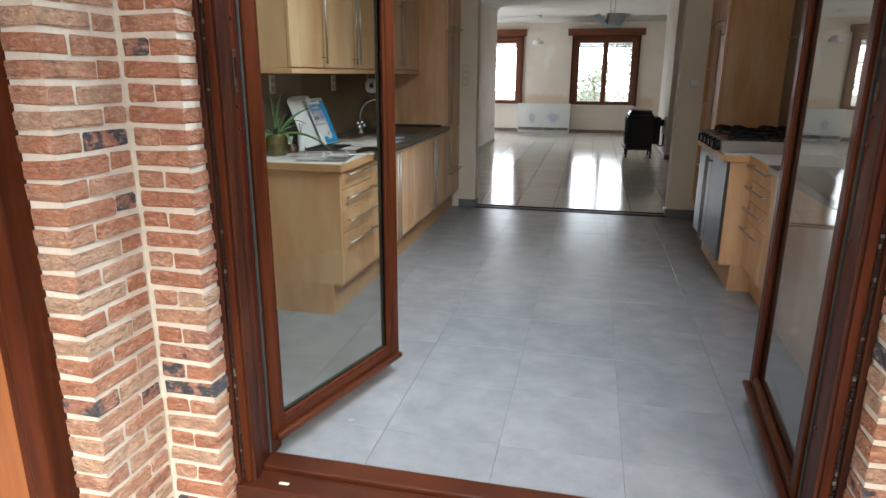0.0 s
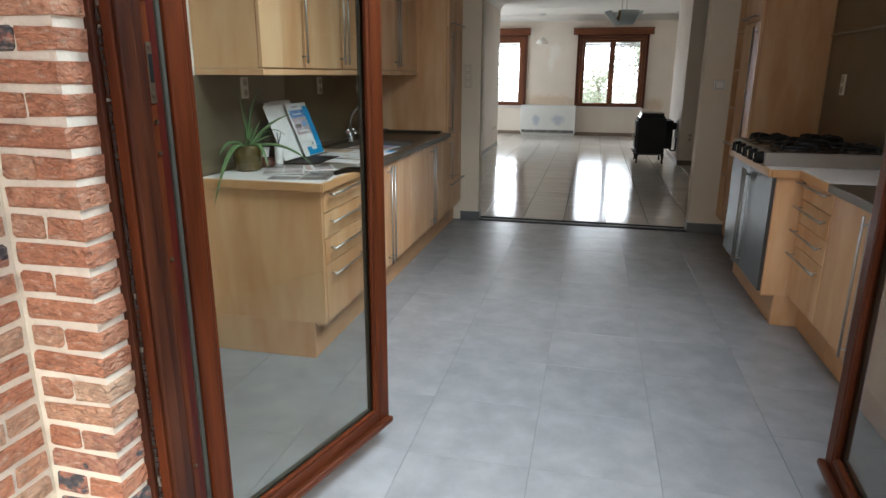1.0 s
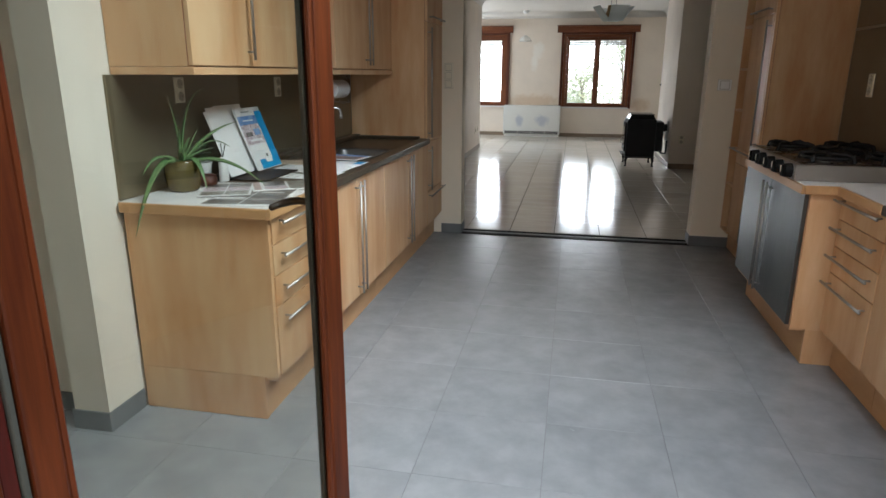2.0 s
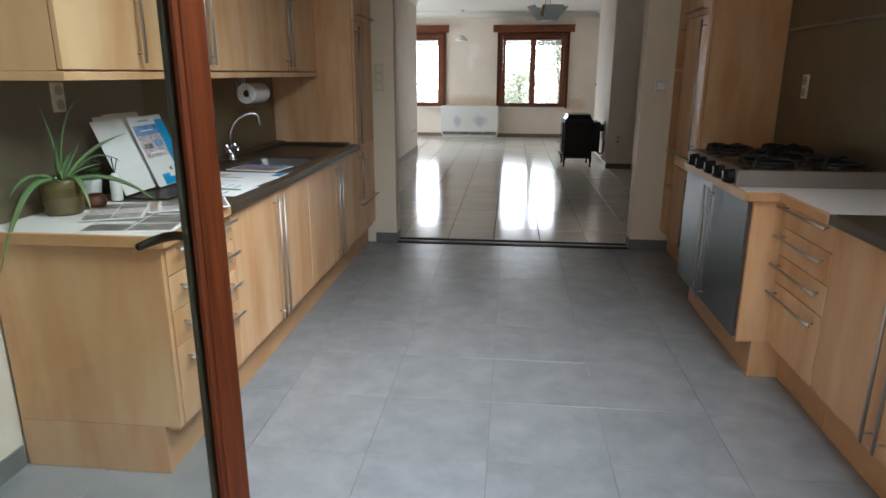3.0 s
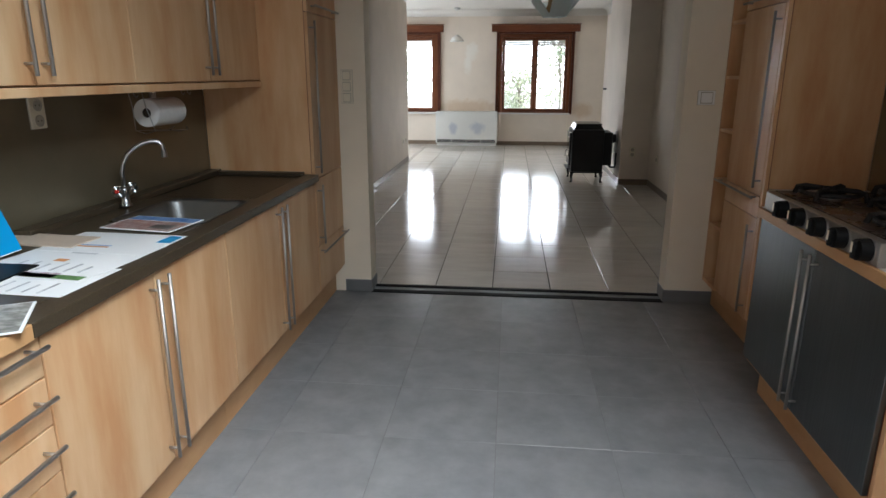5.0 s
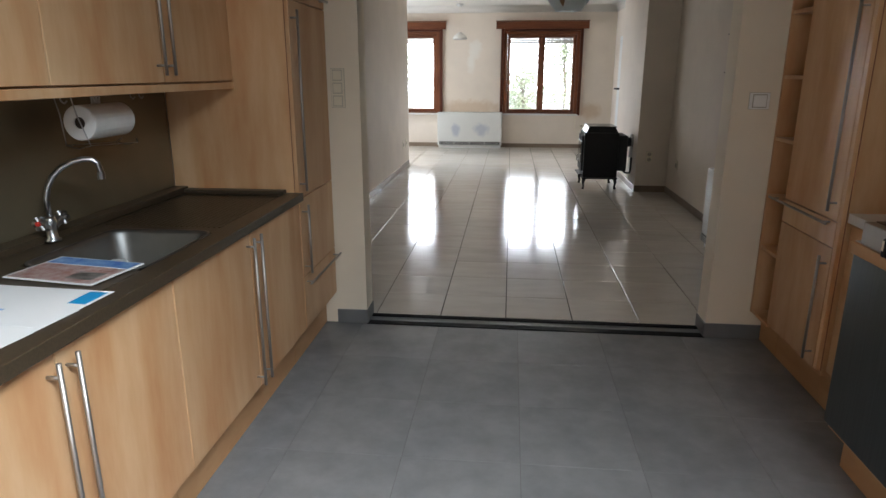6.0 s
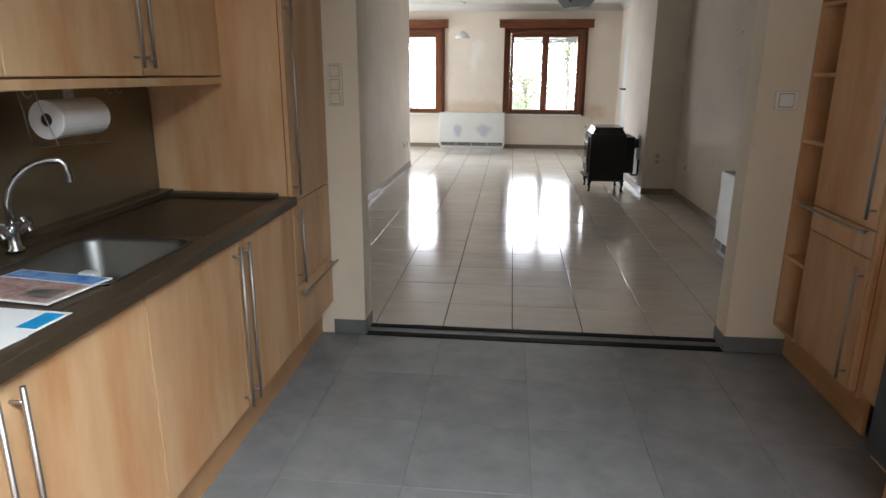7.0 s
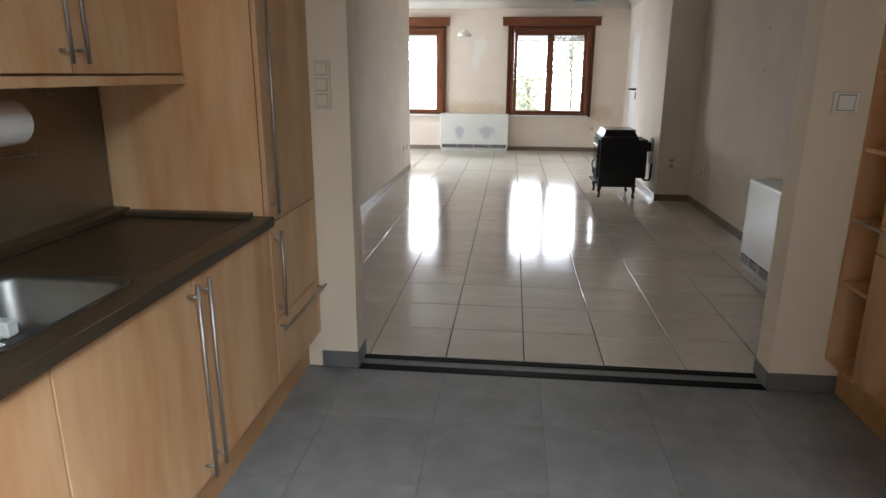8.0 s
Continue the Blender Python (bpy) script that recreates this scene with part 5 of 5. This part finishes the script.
sheet("booklet", "booklet with a red building photo on its cover", pose(-1.563, 4.845, ZD + 0.003, 0, 0, 82), 0.21, 0.297, 0.004, [(-0.95, 0.35, -0.95, 0.95, PHOTO_R), (0.4, 0.95, -0.95, 0.95, PHOTO_B), (-0.7, -0.1, -0.8, -0.2, PHOTO_D)])
sheet("card", "plain beige card lying near the splashback", pose(-1.83, 4.58, ZD, 0, 0, 85), 0.14, 0.38, 0.006, [], BEIGE, "card")
sheet("black_tray", "flat black folder tray under the brochures", pose(-1.72, 4.12, ZD, 0, 0, 0), 0.22, 0.36, 0.006, [], BLACK, "tray")
# brochures leaning on the splashback
lean = math.degrees(math.atan2(0.33, 0.13))
sheet("white_folder", "white folder leaning on the splashback", Matrix.Translation((-1.852, 4.075, 1.074)) @ pose(0, 0, 0, 0, 0, 90) @ pose(0, 0, 0, lean, 0, 0), 0.27, 0.325, 0.004, [], PAPER, "folder")
sheet("white_folder", "white folder leaning on the splashback", Matrix.Translation((-1.868, 4.13, 1.085)) @ pose(0, 0, 0, 0, 0, 90) @ pose(0, 0, 0, lean, 0, 2), 0.30, 0.335, 0.004, [], PAPER, "folder")
for turn, up in ((4, 0.004), (-3, 0.009)):
    sheet("paper_sheet", "white sheet tucked behind the leaning folders", Matrix.Translation((-1.876 - up * 0.5, 4.20, 1.087 + up)) @ pose(0, 0, 0, 0, 0, 90) @ pose(0, 0, 0, lean, 0, turn), 0.24, 0.325, 0.001, [])
sheet("leaflet", "blue and white property leaflet leaning on the splashback", Matrix.Translation((-1.822, 4.285, 1.076)) @ pose(0, 0, 0, 0, 0, 90) @ pose(0, 0, 0, lean, 0, 0), 0.27, 0.33, 0.003,
      [(-0.92, 0.5, 0.46, 0.74, PHOTO_B), (-0.6, 0.2, 0.57, 0.61, PAPER), (-0.92, 0.5, -0.25, 0.46, PHOTO_P), (-0.75, -0.3, 0.08, 0.22, PHOTO_D), (-0.1, 0.35, 0.1, 0.3, PHOTO_B), (-0.6, 0.3, -0.08, -0.02, PAPER), (-0.85, 0.45, -0.6, -0.18, PAPER), (0.5, 0.99, -0.98, 0.86, CYAN), (-0.55, 0.5, -0.98, -0.68, CYAN), (-0.1, 0.4, -0.8, -0.5, PAPER), (0.05, 0.2, -0.62, -0.52, PHOTO_D), (-0.5, 0.1, 0.84, 0.89, INK)], PAPER, "leaflet")

# ---- kitchen roll ----
kr = thing("kitchen_roll", (-1.80, 5.45, 1.275), "white kitchen paper roll on a chrome wire holder", "paper roll")
bm = bmesh.new()
prof = [(0.058, 0.0), (0.061, 0.004), (0.061, 0.236), (0.058, 0.24), (0.021, 0.24), (0.021, 0.0)]
rings = [[bm.verts.new((-1.80 + r * math.cos(k * math.tau / 28), 5.29 + h, 1.300 + r * math.sin(k * math.tau / 28))) for k in range(28)] for r, h in prof]
for a, b in zip(rings, rings[1:] + rings[:1]):
    for k in range(28):
        bm.faces.new((a[k], a[(k + 1) % 28], b[(k + 1) % 28], b[k]))
part("roll", bm, material("tissue_paper", (0.80, 0.79, 0.76), 0.9, vary=0.05, scale=30, bump=0.3, bump_scale=80), kr)
# dark brown plug that stands for the shade inside the roll's hole
part("core", rod(bmesh.new(), (-1.80, 5.296, 1.300), (-1.80, 5.52, 1.300), 0.0205, 20), material("dark_hole_shade", (0.05, 0.035, 0.025), 0.9), kr)
bm = bmesh.new()
for s in (-1, 1):
    tube(bm, [(-1.80 + s * 0.03, 5.22, 1.40), (-1.80 + s * 0.03, 5.24, 1.33), (-1.80 + s * 0.045, 5.27, 1.225), (-1.80 + s * 0.045, 5.55, 1.208), (-1.80 + s * 0.03, 5.57, 1.222)], 0.0022, 6)
tube(bm, [(-1.755, 5.27, 1.225), (-1.80, 5.27, 1.213), (-1.845, 5.27, 1.225)], 0.0022, 6)
tube(bm, [(-1.755, 5.55, 1.208), (-1.80, 5.55, 1.200), (-1.845, 5.55, 1.208)], 0.0022, 6)
for y in (5.21, 5.61, 5.67):
    tube(bm, [(-1.80, y, 1.402), (-1.80, y + 0.004, 1.378), (-1.80, y + 0.02, 1.368), (-1.80, y + 0.034, 1.376)], 0.0028, 6)
part("wire_holder", bm, CHROME, kr, "chrome wire holder")
solid("dish_brush", box(bx(-1.742, -1.708, 5.10, 5.285, 0.7675, 0.784, bevel=0.004), -1.757, -1.693, 5.255, 5.298, 0.7675, 0.812, bevel=0.006), WHITE_PLASTIC, "white dish brush lying in the sink", "brush")

# ---- outside the living room windows ----
def tree(x, y, h, spread, seed, label):
    rng = random.Random(seed)
    t = thing("tree", (x, y, -0.06), label, "tree", "street trees")
    bm = bmesh.new()
    tube(bm, [(x, y, -0.1), (x + 0.05, y, h * 0.3), (x - 0.05, y, h * 0.6), (x, y, h * 0.9)], [0.06, 0.05, 0.035, 0.012], 8)
    for k in range(9):
        a, z = rng.uniform(0, 6.28), h * rng.uniform(0.3, 0.7)
        tube(bm, [(x, y, z), (x + spread * 0.4 * math.cos(a), y + spread * 0.4 * math.sin(a), z + h * 0.12), (x + spread * 0.8 * math.cos(a), y + spread * 0.8 * math.sin(a), z + h * 0.2)], [0.022, 0.014, 0.006], 6)
    part("trunk", bm, material("bark", (0.22, 0.19, 0.16), 0.9, vary=0.3), t)
    verts, faces = [], []
    clumps = [(x + spread * rng.gauss(0, 0.45), y + spread * rng.gauss(0, 0.45), h * rng.uniform(0.12, 0.98)) for _ in range(46)]
    for cx, cy, cz in clumps:
        for _ in range(90):
            c = Vector((cx + rng.gauss(0, 0.28), cy + rng.gauss(0, 0.28), cz + rng.gauss(0, 0.22)))
            d = Vector((rng.uniform(-1, 1), rng.uniform(-1, 1), rng.uniform(-1, 1))).normalized()
            e = d.orthogonal().normalized()
            i = len(verts)
            verts += [c - d * 0.045, c + e * 0.025, c + d * 0.045, c - e * 0.025]
            faces.append((i, i + 1, i + 2, i + 3))
    me = bpy.data.meshes.new("crown")
    me.from_pydata(verts, [], faces)
    me.materials.append(FOLIAGE)
    ob = new("crown", me)
    ob.parent = t
    ob.matrix_parent_inverse = Matrix.Translation(-t.location)


glow = bpy.data.materials.new("bright_overcast_distance")
glow.use_nodes = True
em = glow.node_tree.nodes.new("ShaderNodeEmission")
em.inputs["Color"].default_value, em.inputs["Strength"].default_value = (0.93, 0.97, 1.0, 1), 3.2
glow.node_tree.links.new(em.outputs[0], glow.node_tree.nodes["Material Output"].inputs["Surface"])
solid("backdrop", bx(-60, 60, 60, 60.5, -1, 34), glow, "bright overcast sky in the distance", "backdrop", "structure")
FOLIAGE = material("foliage", (0.10, 0.16, 0.06), 0.6, colour2=(0.16, 0.17, 0.08), scale=2)
ft = FOLIAGE.node_tree
thin, both = ft.nodes.new("ShaderNodeBsdfTranslucent"), ft.nodes.new("ShaderNodeMixShader")
thin.inputs["Color"].default_value = (0.80, 0.82, 0.70, 1)
both.inputs[0].default_value = 0.24
ft.links.new(ft.nodes["Principled BSDF"].outputs[0], both.inputs[1])
ft.links.new(thin.outputs[0], both.inputs[2])
ft.links.new(both.outputs[0], ft.nodes["Material Output"].inputs["Surface"])
tree(0.05, 24.5, 1.9, 0.9, 1, "leafy green tree across the street")
tree(1.45, 25.5, 3.3, 0.8, 2, "leafy green tree across the street")
tree(-4.6, 27.0, 2.0, 0.9, 3, "leafy green tree across the street")


# ---- floor tiles ----
def tiles(parent, name, mat, xs, ys, w, d, z, h, gap, skip, tilt=0.0004, edge=0.0005):
    """Separate tiles on one mesh each size, cut at the walls."""
    meshes = {}
    rng = random.Random(5)
    for x in xs:
        for y in ys:
            cut = skip(x, y, x + w, y + d)
            if cut is None:
                continue
            x0, y0, x1, y1 = cut
            key = (round(x1 - x0, 3), round(y1 - y0, 3))
            if key[0] < 0.02 or key[1] < 0.02:
                continue
            if key not in meshes:
                meshes[key] = mesh_of(name, bx(gap / 2, key[0] - gap / 2, gap / 2, key[1] - gap / 2, -h, 0, bevel=edge), mat)
            ob = new(name, meshes[key])
            ob.location = (x0, y0, z + rng.uniform(-0.0002, 0.0002))
            ob.rotation_euler = (rng.uniform(-tilt, tilt), rng.uniform(-tilt, tilt), 0)
            ob.parent = parent


def clip(ax, ay, bx_, by):
    def f(x0, y0, x1, y1):
        a, b, c, d = max(x0, ax), max(y0, ay), min(x1, bx_), min(y1, by)
        return (a, b, c, d) if c > a and d > b else None
    return f


tiles(floor_k, "tile", KTILE, [-0.242 + 0.468 * k for k in range(-8, 5)], [6.727 - 0.4485 * k for k in range(1, 12)], 0.468, 0.4485, 0.0, 0.008, 0.0018, clip(-3.4, 1.952, 1.56, 6.726))
tiles(floor_l, "tile", LTILE, [-0.312 + 0.405 * k for k in range(-5, 6)], [6.862 + 0.404 * k for k in range(0, 24)], 0.405, 0.404, 0.012, 0.008, 0.0055, clip(-1.97, 6.886, 1.66, 16.3), 0.0016, 0.0012)
tiles(floor_l, "tile", LTILE, [-0.312 + 0.405 * k for k in range(-10, -4)], [6.862 + 0.404 * k for k in range(16, 24)], 0.405, 0.404, 0.012, 0.008, 0.005, clip(-4.0, 13.62, -1.97, 16.3))


# ---- brick piers ----
def brick_mesh(lx, ly, lz, seed):
    rng = random.Random(seed)
    bm = bx(0, lx, 0, ly, 0, lz, bevel=0.004)
    for v in bm.verts:
        v.co += Vector((rng.uniform(-1, 1), rng.uniform(-1, 1), rng.uniform(-1, 1))) * 0.0035
    return mesh_of("brick", bm, BRICK)


COURSE, BH = 0.0625, 0.0465
bricks = {}


def lay(parent, x0, x1, y0, y1, z, rng):
    key = (round(x1 - x0, 3), round(y1 - y0, 3), rng.randrange(3))
    if key not in bricks:
        bricks[key] = brick_mesh(key[0], key[1], BH, hash(key) % 1000)
    ob = new("brick", bricks[key])
    ob.location = (x0 + rng.uniform(-0.002, 0.002), y0 + rng.uniform(-0.002, 0.002), z + rng.uniform(-0.001, 0.001))
    ob.rotation_euler = (0, 0, rng.uniform(-0.008, 0.008))
    ob.parent = parent


def pier(name, mirror):
    """A stepped brick reveal; mirror turns it about x = -0.16."""
    def mx(a, b):
        return (a, b) if not mirror else tuple(sorted((-0.325 - a, -0.325 - b)))
    bm = bmesh.new()
    box(bm, *mx(-1.3, -1.108), 1.696, 1.806, -0.06, 2.3)
    box(bm, *mx(-1.41, -1.297), 1.418, 1.806, -0.06, 2.3)
    ob = solid(name, bm, MORTAR, "old red brick pier with pale lime joints", "wall", "structure")
    rng = random.Random(11 if mirror else 7)
    for k in range(38):
        z = -0.055 + k * COURSE
        if k % 2:
            for a, b in ((-1.281, -1.1),):
                lay(ob, *mx(a, b), 1.688, 1.802, z, rng)
            for a, b in ((1.41, 1.59), (1.603, 1.682)):
                lay(ob, *mx(-1.405, -1.29), a, b, z, rng)
        else:
            for a, b in ((-1.281, -1.202), (-1.19, -1.1)):
                lay(ob, *mx(a, b), 1.688, 1.802, z, rng)
            for a, b in ((1.41, 1.502), (1.515, 1.682)):
                lay(ob, *mx(-1.405, -1.29), a, b, z, rng)


pier("wall_brick_left", False)
pier("wall_brick_right", True)
